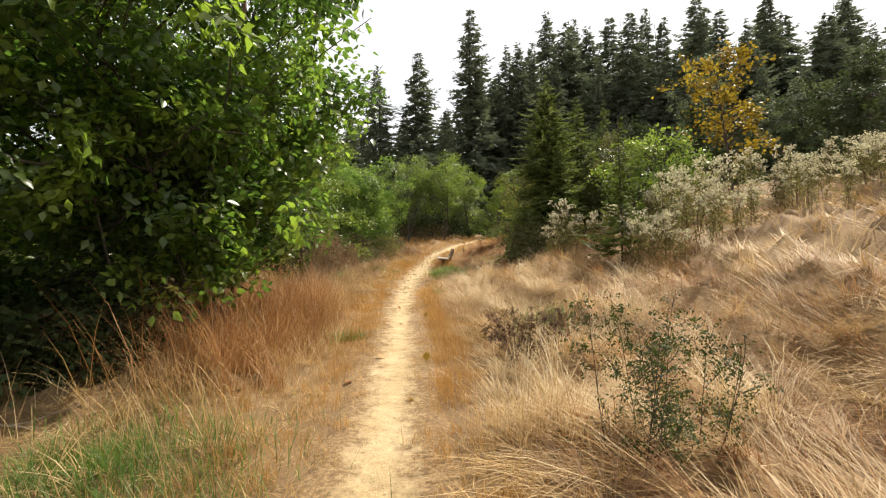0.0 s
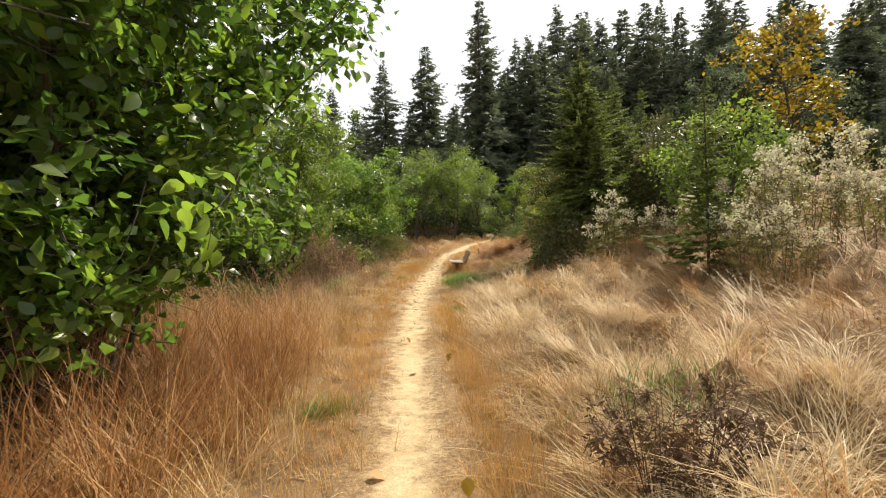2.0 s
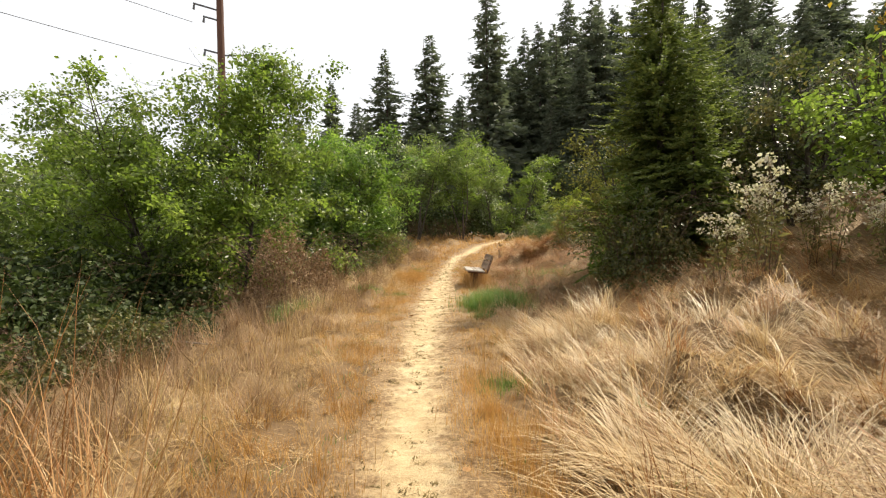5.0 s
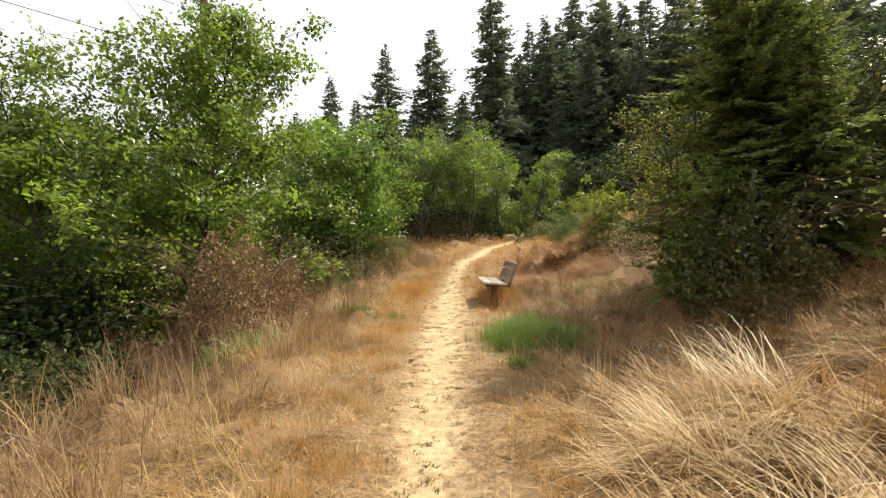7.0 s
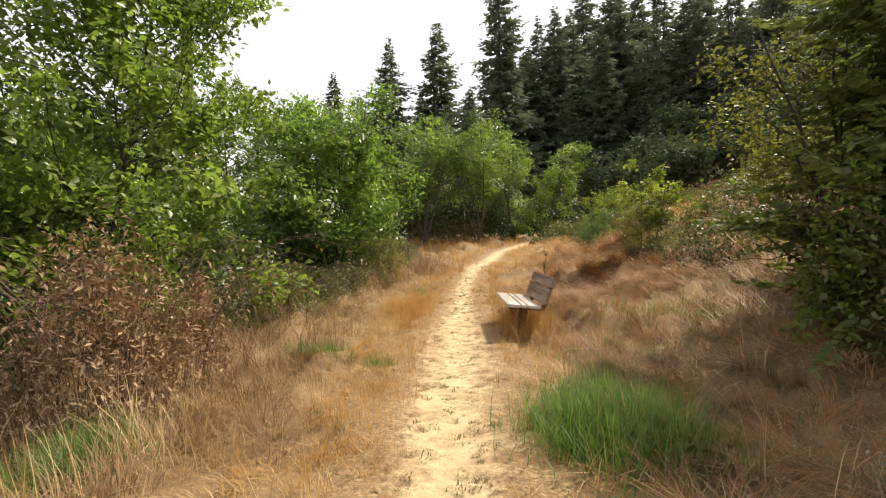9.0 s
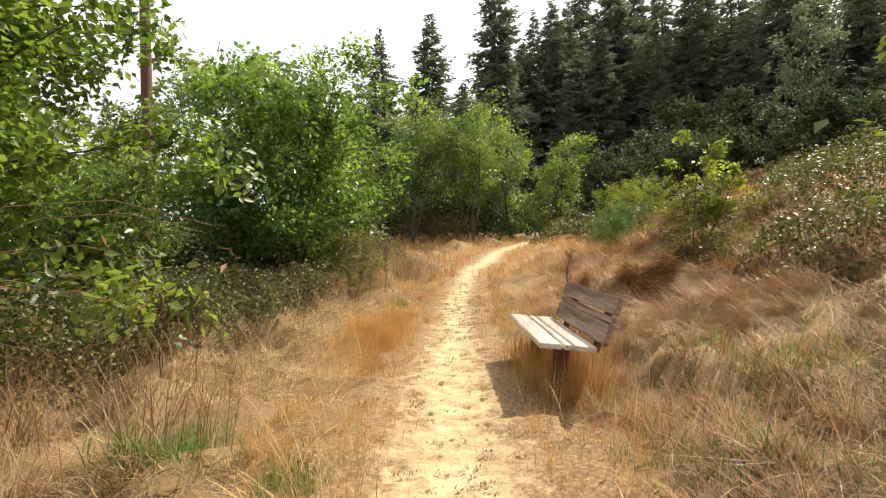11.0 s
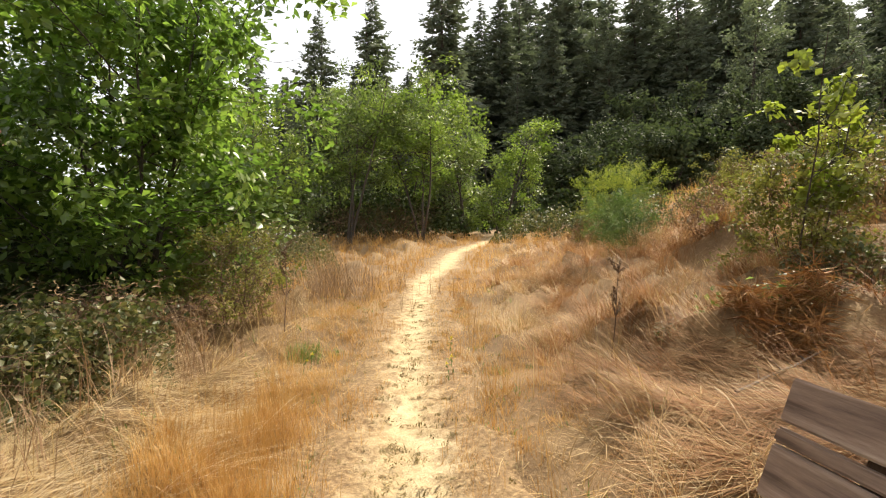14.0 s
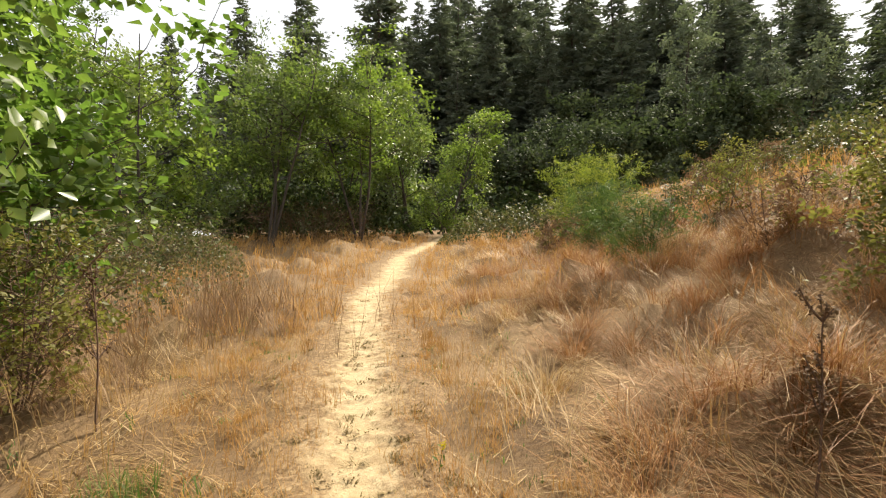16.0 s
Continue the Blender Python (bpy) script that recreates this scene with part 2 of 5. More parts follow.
def mesh_object(name, verts, quads=None, tris=None, material=None, parent=None, tone=None, smooth=False, label=""):
    """One mesh object out of number arrays."""
    me = bpy.data.meshes.new(name)
    verts = np.ascontiguousarray(verts, np.float32)
    q = np.zeros((0, 4), np.int32) if quads is None else np.asarray(quads, np.int32)
    t = np.zeros((0, 3), np.int32) if tris is None else np.asarray(tris, np.int32)
    me.vertices.add(len(verts))
    me.vertices.foreach_set("co", verts.ravel())
    me.loops.add(q.size + t.size)
    me.loops.foreach_set("vertex_index", np.concatenate((q.ravel(), t.ravel())))
    me.polygons.add(len(q) + len(t))
    starts = np.concatenate((np.arange(len(q)) * 4, q.size + np.arange(len(t)) * 3)).astype(np.int32)
    me.polygons.foreach_set("loop_start", starts)
    if smooth:
        me.polygons.foreach_set("use_smooth", np.ones(len(q) + len(t), bool))
    if tone is not None:
        me.attributes.new("tone", "FLOAT", "POINT").data.foreach_set("value", np.ascontiguousarray(tone, np.float32))
    me.update(calc_edges=True)
    if material:
        me.materials.append(material)
    ob = new(name, me)
    ob.parent = parent
    if label:
        ob["label"] = label
    return ob


def part(name, bm, material, parent, label=""):
    me = bpy.data.meshes.new(name)
    bm.normal_update()
    bm.to_mesh(me)
    bm.free()
    me.materials.append(material)
    ob = new(name, me)
    ob.parent = parent
    if label:
        ob["label"] = label
    return ob


def spaced(*pieces):
    return np.unique(np.concatenate([np.arange(a, b, s) for a, b, s in pieces]).round(4))


gx = spaced((-900, -120, 130), (-120, -30, 9), (-30, -9, 1.5), (-9, 13, 0.27), (13, 40, 1.5), (40, 130, 9), (130, 1000, 130))
gy = spaced((-700, -60, 130), (-60, -6, 4), (-6, 40, 0.27), (40, 60, 0.8), (60, 140, 6), (140, 1500, 140))
X, Y = np.meshgrid(gx, gy)
nx, ny = len(gx), len(gy)
i = np.arange(nx * ny).reshape(ny, nx)
quads = np.stack((i[:-1, :-1], i[:-1, 1:], i[1:, 1:], i[1:, :-1]), -1).reshape(-1, 4)
ground = mesh_object("ground", np.stack((X, Y, ground_z(X, Y)), -1).reshape(-1, 3), quads, material=M_GROUND, smooth=True)
tagged(ground, "dry meadow soil covered with matted straw", "ground", kind="structure")

# trodden trail with dimpled footprints
ty = np.concatenate((np.arange(-4, 32, 0.032), np.arange(32, 52, 0.12)))
tv = np.linspace(-1, 1, 51)
V, TY = np.meshgrid(tv, ty)
half = np.interp(TY, TRAIL_Y, TRAIL_W) * np.interp(TY, (16, 20), (0.97, 1.1)) * (1 + 0.18 * wobble(V * 0 + np.sign(V) * 3, TY, 1.1, 5) + 0.10 * wobble(np.sign(V) * 9, TY, 0.35, 6))
TX = trail_x(TY) + V * half
TZ = ground_z(TX, TY) + 0.032 - 0.055 * np.abs(V) ** 6
floor_z = np.minimum(TZ, ground_z(TX, TY) + 0.006)
rs = np.random.RandomState(4)
n_foot = 3400
fy = rs.uniform(0, 40, n_foot)
fy = np.where(rs.rand(n_foot) < 0.55, rs.uniform(13, 30, n_foot), fy)
fx = trail_x(fy) + rs.normal(0, 0.5, n_foot) * np.interp(fy, TRAIL_Y, TRAIL_W) * 0.5
for px, py, r, d in zip(fx, fy, rs.uniform(0.026, 0.052, n_foot), rs.uniform(0.01, 0.024, n_foot)):
    d *= np.interp(py, (0, 11, 15, 40), (0.5, 0.65, 1.0, 1.0))
    a, b = np.searchsorted(ty, (py - 0.25, py + 0.25))
    q = ((TX[a:b] - px) / (r * 2.0)) ** 2 + ((TY[a:b] - py) / (r * 0.75)) ** 2
    TZ[a:b] += -d * np.exp(-q) + 0.3 * d * np.exp(-((np.sqrt(q) - 1.35) / 0.3) ** 2)
TZ = np.maximum(TZ, floor_z)
i = np.arange(TX.size).reshape(TX.shape)
quads = np.stack((i[:-1, :-1], i[:-1, 1:], i[1:, 1:], i[1:, :-1]), -1).reshape(-1, 4)
trail = mesh_object("trail", np.stack((TX, TY, TZ), -1).reshape(-1, 3), quads, material=M_PATH, smooth=True, tone=np.abs(V).ravel())
tagged(trail, "narrow trodden trail of pale dry dirt with dimpled footprints", "footpath", kind="structure")


# ---- makers of plants ----
def blade_mesh(base, length, width, heading, phi0, phi1, tone, segs=3):
    """Bent tapering blades: each leaves its base at angle phi0 from upright and ends at phi1, along its heading."""
    n = len(base)
    pts = [base]
    head = np.stack((np.cos(heading), np.sin(heading), np.zeros(n)), -1)
    for k in range(segs):
        ph = phi0 + (phi1 - phi0) * (k + 0.5) / segs
        step = (length / segs)[:, None]
        pts.append(pts[-1] + step * (head * np.sin(ph)[:, None] + np.array((0, 0, 1.0)) * np.cos(ph)[:, None]))
    turn = heading + np.pi / 2
    side = np.stack((np.cos(turn), np.sin(turn), np.zeros(n)), -1)
    rows = []
    for k in range(segs):
        w = (width * (1 - 0.75 * k / segs) / 2)[:, None]
        rows += [pts[k] - side * w, pts[k] + side * w]
    rows.append(pts[segs])
    per = 2 * segs + 1
    verts = np.stack(rows, 1).reshape(-1, 3)
    o = (np.arange(n) * per)[:, None]
    quads = np.concatenate([o + np.array((2 * k, 2 * k + 1, 2 * k + 3, 2 * k + 2)) for k in range(segs - 1)]) if segs > 1 else None
    tris = o + np.array((2 * segs - 2, 2 * segs - 1, 2 * segs))
    return verts, quads, tris, np.repeat(tone, per)


def grass(name, pts, length, width, mat, rs, lean=(0.1, 0.7), swirl=None, segs=3, label="", spread=0.5, sink=0.02, clump=None, parent=None):
    """A stand of blades at the points of the plan. swirl: the laid heading there, or None for any.
    clump: (blades, radius) grows a tuft at each point, whose blades share heading, height and tone."""
    size, tone0, turn0, lean0 = np.ones(len(pts)), rs.rand(len(pts)), rs.normal(0, spread, len(pts)), np.zeros(len(pts))
    if swirl is None:
        turn0 = rs.uniform(0, 6.283, len(pts))
    if clump:
        size, lean0 = rs.uniform(0.5, 1.35, len(pts)), rs.normal(0, 0.2, len(pts))
        rep = rs.poisson(clump[0], len(pts)) + 2
        c = np.repeat(pts, rep, 0)
        size, tone0, turn0, lean0 = np.repeat(size, rep), np.repeat(tone0, rep), np.repeat(turn0, rep), np.repeat(lean0, rep)
        pts = c + rs.normal(0, clump[1], c.shape) * size[:, None]
    n = len(pts)
    x, y = pts[:, 0], pts[:, 1]
    base = np.stack((x, y, ground_z(x, y) - sink), -1)
    jit = rs.normal(0, 0.26, n) if swirl is not None else rs.normal(0, 0.9, n)
    heading = turn0 + jit + (0 if swirl is None else swirl(x, y))
    phi0 = np.abs(rs.normal(lean[0], 0.16 if clump else 0.28, n) + lean0)
    phi1 = np.clip(rs.normal(lean[1], 0.22 if clump else 0.35, n) + 1.3 * lean0, 0.05, 1.9)
    tone = np.clip(0.74 * tone0 + 0.26 * rs.rand(n), 0, 1)
    v, q, t, tone = blade_mesh(base, length * size * rs.uniform(0.5, 1.2, n), width * rs.uniform(0.6, 1.4, n), heading, phi0, phi1, tone, segs)
    ob = mesh_object(name, v, q, t, mat, parent, tone)
    return tagged(ob, label, "grass", kind="stuff") if label else ob


def leaf_mesh(pos, size, rs, aspect=0.62, up=0.5, fine=False, tones=None, facing=None):
    """Folded leaves at the points, turned at random, their upper sides more or less to the sky."""
    n = len(pos)
    a = rs.uniform(0, 6.283, n)
    tilt = rs.normal(-0.35, 0.6, n)
    axis = np.stack((np.cos(a) * np.cos(tilt), np.sin(a) * np.cos(tilt), np.sin(tilt)), -1)
    nr = rs.normal(0, 1, (n, 3)) + np.array((0, 0, up * 3))
    if facing is not None:  # the leaves of a spray lie more or less in one plane
        nr = facing * 2.0 + rs.normal(0, 0.55, (n, 3))
        nr /= np.linalg.norm(nr, axis=1)[:, None] + 1e-9
        axis = axis - 0.85 * nr * (axis * nr).sum(1)[:, None]
        axis /= np.linalg.norm(axis, axis=1)[:, None] + 1e-9
    side = np.cross(axis, nr)
    side /= np.linalg.norm(side, axis=1)[:, None] + 1e-9
    nor = np.cross(side, axis)
    s = (size * rs.uniform(0.6, 1.2, n))[:, None]
    w = s * aspect * 0.5
    fold = 0.25
    if fine:
        prof = ((0.0, 0.08), (0.22, 0.85), (0.48, 1.0), (0.78, 0.55))
        cols = []
        for u, h in prof:
            curl = nor * s * (0.06 - 0.22 * u * u)
            cols += [pos + axis * s * u - side * w * h + nor * w * h * fold + curl, pos + axis * s * u + curl, pos + axis * s * u + side * w * h + nor * w * h * fold + curl]
        cols.append(pos + axis * s - nor * s * 0.16)
        per = 13
        o = (np.arange(n) * per)[:, None]
        quads = np.concatenate([o + np.array((3 * k + c, 3 * k + c + 1, 3 * k + c + 4, 3 * k + c + 3)) for k in range(3) for c in (0, 1)])
        tris = np.concatenate([o + np.array((9, 10, 12)), o + np.array((10, 11, 12))])
    else:
        mid = pos + axis * s * 0.42
        cols = [pos, mid - side * w + nor * w * fold, pos + axis * s - nor * s * 0.1, mid + side * w + nor * w * fold]
        per = 4
        o = (np.arange(n) * per)[:, None]
        quads = None
        tris = np.concatenate([o + np.array((0, 2, 1)), o + np.array((0, 3, 2))])
    return np.stack(cols, 1).reshape(-1, 3), quads, tris, np.repeat(rs.rand(n) if tones is None else tones, per)


def tubes(lines, sides=5):
    """Tapered tubes along polylines: lists of (points, radius at the foot, radius at the tip)."""
    vs, qs, o = [], [], 0
    most = sides
    for pts, r0, r1 in lines:
        sides = most if r0 > 0.012 else 3
        ang = np.arange(sides) * 6.2832 / sides
        pts = np.asarray(pts, float)
        d = np.gradient(pts, axis=0)
        d /= np.linalg.norm(d, axis=1)[:, None] + 1e-9
        ref = np.array((0.31, 0.95, 0.05))
        a = np.cross(d, ref)
        a /= np.linalg.norm(a, axis=1)[:, None] + 1e-9
        b = np.cross(d, a)
        r = np.linspace(r0, r1, len(pts))[:, None, None]
        ring = pts[:, None, :] + r * (a[:, None, :] * np.cos(ang)[None, :, None] + b[:, None, :] * np.sin(ang)[None, :, None])
        vs.append(ring.reshape(-1, 3))
        m = len(pts)
        i = o + np.arange(m * sides).reshape(m, sides)
        j = np.roll(i, -1, axis=1)
        qs.append(np.stack((i[:-1], j[:-1], j[1:], i[1:]), -1).reshape(-1, 4))
        o += m * sides
    return np.concatenate(vs), np.concatenate(qs)


def bent(rs, p, direction, length, n=6, rise=0.0, jitter=0.12):
    """A wandering line from p."""
    d = np.array(direction, float)
    d /= np.linalg.norm(d)
    pts = [np.array(p, float)]
    for k in range(n - 1):
        d = d + rs.normal(0, jitter, 3) + np.array((0, 0, rise / n))
        d /= np.linalg.norm(d)
        pts.append(pts[-1] + d * length / (n - 1))
    return np.array(pts)


def thing(name, x, y, label, category, group="", z=None):
    e = new(name)
    e.location = (x, y, float(ground_z(x, y)) if z is None else z)
    e.empty_display_size = 0.2
    return tagged(e, label, category, group)


def crown_points(rs, lines, n, spread, inner=0.25):
    """Points along the outer part of twigs, scattered a little."""
    lens = np.array([np.linalg.norm(l[-1] - l[0]) for l in lines])
    pick = rs.choice(len(lines), n, p=lens / lens.sum())
    u = inner + (1 - inner) * rs.rand(n) ** 0.7
    out = np.empty((n, 3))
    for k, l in enumerate(lines):
        sel = np.where(pick == k)[0]
        if len(sel):
            f = u[sel] * (len(l) - 1)
            a = np.minimum(f.astype(int), len(l) - 2)
            w = (f - a)[:, None]
            out[sel] = l[a] * (1 - w) + l[a + 1] * w
    return out + rs.normal(0, spread, (n, 3))


def sprays(rs, lines, n, spread, per=16):
    """Leaves gathered in sprays along the twigs, with gaps between: the points, each spray's tone and the way it faces."""
    c = crown_points(rs, lines, max(1, n // per), 0.04)
    k = rs.randint(0, len(c), n)
    tone = rs.rand(len(c))
    face = rs.normal(0, 0.62, (len(c), 3)) + np.array((0, 0, 0.75))
    face /= np.linalg.norm(face, axis=1)[:, None]
    off = rs.normal(0, 1, (n, 3))
    off -= 0.6 * face[k] * (off * face[k]).sum(1)[:, None]
    return c[k] + off * spread, np.clip(0.68 * tone[k] + 0.32 * rs.rand(n), 0, 1), face[k]


def leafy(name, x, y, height, radius, low, n_leaves, leaf, mat, seed, label, category="tree", stems=1, limbs=26, group="",
          shape=1.0, fine=False, spread=0.16, trunk_r=0.07, squash=(1, 1), rise=0.5, aspect=0.62, z=None, twigs=4, room=None, single=None, bark=None, per=22):
    """A broad-leaved tree or shrub: stems, limbs, twigs and a crown of single leaves. low: where the crown starts (0 to 1)."""
    rs = np.random.RandomState(seed)
    ob = thing(name, x, y, label, category, group, z)
    wood, tw = [], []
    for s in range(stems):
        a = rs.uniform(0, 6.28)
        lean = (0.0 if stems == 1 else 0.22) + rs.uniform(0, 0.06)
        trunk = bent(rs, (0.12 * np.cos(a) * (stems > 1), 0.12 * np.sin(a) * (stems > 1), -0.15), (lean * np.cos(a), lean * np.sin(a), 1), height * rs.uniform(0.85, 1.0) + 0.1, 9, 0.4, 0.05)
        wood.append((trunk, trunk_r, min(0.012, trunk_r * 0.3)))
        for k in range(max(4, limbs // stems)):
            u = low + (0.97 - low) * ((k + rs.rand()) / max(4, limbs // stems))
            f = u * 8
            i = min(int(f), 7)
            p = trunk[i] + (trunk[i + 1] - trunk[i]) * (f - i)
            v = (u - low) / (1 - low + 1e-6)
            reach = radius * (math.sin(math.pi * min(1, 0.26 + 0.70 * v ** shape)) ** 0.7) * rs.uniform(0.6, 1.15)
            b = rs.uniform(0, 6.28)
            limb = bent(rs, p, (np.cos(b) * squash[0], np.sin(b) * squash[1], rs.uniform(0.15, 0.7)), reach, 6, rise, 0.14)
            wood.append((limb, trunk_r * 0.33 * (1 - 0.6 * u) + min(0.006, trunk_r * 0.3), min(0.004, trunk_r * 0.3)))
            tw.append(limb)
            for _ in range(twigs):
                q = limb[rs.randint(1, 6)]
                c = b + rs.normal(0, 0.9)
                t = bent(rs, q, (np.cos(c), np.sin(c), rs.uniform(-0.6, 0.7)), reach * rs.uniform(0.25, 0.55), 4, 0.1, 0.2)
                wood.append((t, min(0.007, trunk_r * 0.4), min(0.003, trunk_r * 0.25)))
                tw.append(t)
    at = np.array(ob.location)
    if room:
        wood = [w for w in wood if w[1] > 0.05 or room(*(w[0][-1] + at))]
        tw = [t for t in tw if room(*(t[-1] + at))]
    v, q = tubes(wood, 5)
    mesh_object("trunk", v, q, None, bark or M_BARK, ob, smooth=True)
    pos, tones, face = sprays(rs, tw, n_leaves, spread, per)
    if room:
        keep = [room(*(p + at)) for p in pos]
        pos, tones, face = pos[keep], tones[keep], face[keep]
    if single:
        near = np.array([single(*(p + at)) for p in pos])
        pick = np.where(near)[0][:280]
        shapes = []
        for k in range(5):
            v, q, t, tone = leaf_mesh(np.zeros((1, 3)), leaf, rs, aspect, fine=True)
            me = mesh_object("leaf", v, q, t, mat, ob, tone)
            me.location = pos[pick[k]]
            shapes.append(me)
        for k in pick[5:]:
            o = new("leaf", shapes[k % 5].data)
            o.parent, o.location, o.rotation_euler = ob, pos[k], (rs.normal(0, 0.3), rs.normal(0, 0.3), rs.uniform(0, 6.28))
        pos, tones, face = np.delete(pos, pick, 0), np.delete(tones, pick), np.delete(face, pick, 0)
    if fine:  # shaped leaves towards the trail, plain ones in the depth of the crown
        front = pos[:, 0] + at[0] > -2.6
        v, q, t, tone = leaf_mesh(pos[front], leaf, rs, aspect, fine=True, tones=tones[front], facing=face[front])
        tagged(mesh_object("outer_foliage", v, q, t, mat, ob, tone), kind="stuff")
        pos, tones, face = pos[~front], tones[~front], face[~front]
    v, q, t, tone = leaf_mesh(pos, leaf, rs, aspect, tones=tones, facing=face)
    mesh_object("crown", v, q, t, mat, ob, tone)
    return ob


def conifer(name, x, y, height, radius, seed, mat, label, low=0.06, whorls=30, per=7, twig=0.35, droop=0.35, group="", sparse=0.0, z=None, trunk_r=None, upturn=0.2, taper=0.85, blade=0.3, vary=(0.6, 1.2), lump=0.15, mess=0.9, gap=0.42):
    """A conifer: a tapering trunk and whorls of boughs, each with flat side sprays."""
    rs = np.random.RandomState(seed)
    ob = thing(name, x, y, label, "conifer", group, z)
    tr = trunk_r or height * 0.012
    v, q = tubes([(bent(rs, (0, 0, -0.3), (0, 0, 1), height + 0.3, 8, 0.0, 0.01), tr, 0.01)], 7)
    mesh_object("trunk", v, q, None, M_BARK, ob, smooth=True)
    vs, ts, tn, o = [], [], [], 0
    for k in range(whorls):
        u = low + (1 - low) * (k / (whorls - 0.5)) ** 0.92
        reach = radius * (1 - u) ** taper * (1 + 0.16 * math.sin(9 * u + seed)) + 0.004 * height
        tw_ = twig * (0.3 + 0.7 * (1 - u))
        for j in range(per):
            if rs.rand() < sparse:
                continue
            a = 6.283 * (j + rs.rand()) / per + k
            r = reach * rs.uniform(*vary) * (1 + lump * math.sin(2 * a + 7 * u + seed) * math.cos(3 * a - 11 * u))
            n = max(5, int(r / (tw_ * gap)))
            s = np.linspace(0.08, 1, n)
            zz = height * u + rs.uniform(-mess, mess) * height / whorls + r * (0.12 - droop * rs.uniform(0.3, 1.7) * s + upturn * rs.uniform(0.4, 1.6) * s * s)
            spine = np.stack((np.cos(a) * r * s, np.sin(a) * r * s, zz), -1)
            rad = np.array((np.cos(a), np.sin(a), 0.0))
            sd = np.array((-np.sin(a), np.cos(a), 0.0))
            for sg in (-1, 1):
                ln = tw_ * (0.35 + 1.0 * np.sin(np.pi * np.clip(s * 0.86 + 0.1, 0, 1))) * rs.uniform(0.7, 1.3, n)
                dirs = rad * 0.65 + sd * sg * rs.uniform(0.5, 1.0, n)[:, None] + np.array((0, 0, -1)) * rs.uniform(-0.1, 0.5, n)[:, None]
                tip = spine + dirs * ln[:, None]
                wv = rad * (ln * blade)[:, None] + np.array((0, 0, 1)) * (ln * rs.uniform(-0.25, 0.3, n))[:, None]
                mid = spine + dirs * (ln * 0.5)[:, None]
                vs.append(np.stack((spine, mid + wv, tip, mid - wv), 1).reshape(-1, 3))
                ix = (o + np.arange(n) * 4)[:, None]
                ts.append(np.concatenate((ix + np.array((0, 1, 2)), ix + np.array((0, 2, 3)))))
                tn.append(np.repeat(np.clip(rs.rand(n) * 0.6 + 0.4 * s, 0, 1), 4))
                o += 4 * n
            tip0 = spine[-1]
            vs.append(np.stack((spine[-2] - sd * tw_ * 0.2, spine[-2] + sd * tw_ * 0.2, tip0 + rad * tw_ * 0.6), 0))
            ts.append(np.array([[o, o + 1, o + 2]]))
            tn.append(np.full(3, 0.8))
            o += 3
    mesh_object("crown", np.concatenate(vs), None, np.concatenate(ts), mat, ob, np.concatenate(tn))
    return ob


def mound_points(rs, n, rx, ry, h, fill=0.55):
    a = rs.uniform(0, 6.283, n)
    r = np.sqrt(rs.rand(n))
    x, y = r * np.cos(a), r * np.sin(a)
    top = np.sqrt(np.clip(1 - r * r, 0, 1)) * (0.72 + 0.28 * np.sin(3 * a + 5 * r) * np.cos(4 * x - 3 * y))
    z = top * (1 - fill * rs.rand(n) ** 2)
    return np.stack((x * rx, y * ry, z * h), -1)


def thicket(name, x, y, rx, ry, h, n, leaf, mat, seed, label, category="shrub", canes=40, cane_mat=None, group="", fill=0.6, aspect=0.7, up=0.6, z=None):
    """A low tangle: arching canes under a skin of single leaves."""
    rs = np.random.RandomState(seed)
    ob = thing(name, x, y, label, category, group, z)
    lines = []
    for k in range(canes):
        a, r = rs.uniform(0, 6.28), math.sqrt(rs.rand()) * 0.75
        p = (rx * r * np.cos(a), ry * r * np.sin(a), 0)
        b = a + rs.normal(0, 0.8)
        l = h * rs.uniform(0.9, 1.5)
        m = 7
        s = np.linspace(0, 1, m)
        zz = l * (1.5 * s - 0.95 * s * s) * 0.9
        lines.append((np.stack((p[0] + np.cos(b) * l * 0.55 * s ** 1.5, p[1] + np.sin(b) * l * 0.55 * s ** 1.5, zz - 0.12 * (s == 0)), -1), 0.0045, 0.002))
    v, q = tubes(lines, 4)
    tagged(mesh_object("cane_tangle", v, q, None, cane_mat or M_STEM, ob), kind="stuff")
    pos = mound_points(rs, n, rx, ry, h, fill)
    extra = np.concatenate([l[0][2:] for l in lines])
    pos[: len(extra)] = (extra + rs.normal(0, 0.05, extra.shape))[: len(pos)]
    gx_, gy_ = pos[:, 0] + x, pos[:, 1] + y
    pos[:, 2] += ground_z(gx_, gy_) - float(ground_z(x, y)) if z is None else 0
    v, q, t, tone = leaf_mesh(pos, leaf, rs, aspect, up=up)
    mesh_object("crown", v, q, t, mat, ob, tone)
    return ob

# ---- trees and shrubs ----
M_SILVER = foliage("silver_leaf", (0.06, 0.075, 0.045), (0.13, 0.15, 0.095), (0.26, 0.28, 0.19), 0.34, 0.6, 0.4, 0.15, 1.2)
M_LIME_DULL = foliage("dull_lime_leaf", (0.07, 0.065, 0.02), (0.17, 0.16, 0.04), (0.36, 0.32, 0.09), 0.4, 0.5, 1.5, 0.25, 1.3)
M_WILLOW = foliage("willow_leaf", (0.024, 0.034, 0.018), (0.052, 0.066, 0.031), (0.12, 0.135, 0.07), 0.32, 0.65, 0.4, 0.12, 1.2)
def poplar_room(x, y, z):
    """The air that the trail and its walkers leave to the poplar's branches."""
    if y > 8.6 or y < 4.2:
        return x < -1.7
    return x < (0.45 if z > 2.9 and y > 5.6 else -0.55 if z > 1.3 else -1.4)


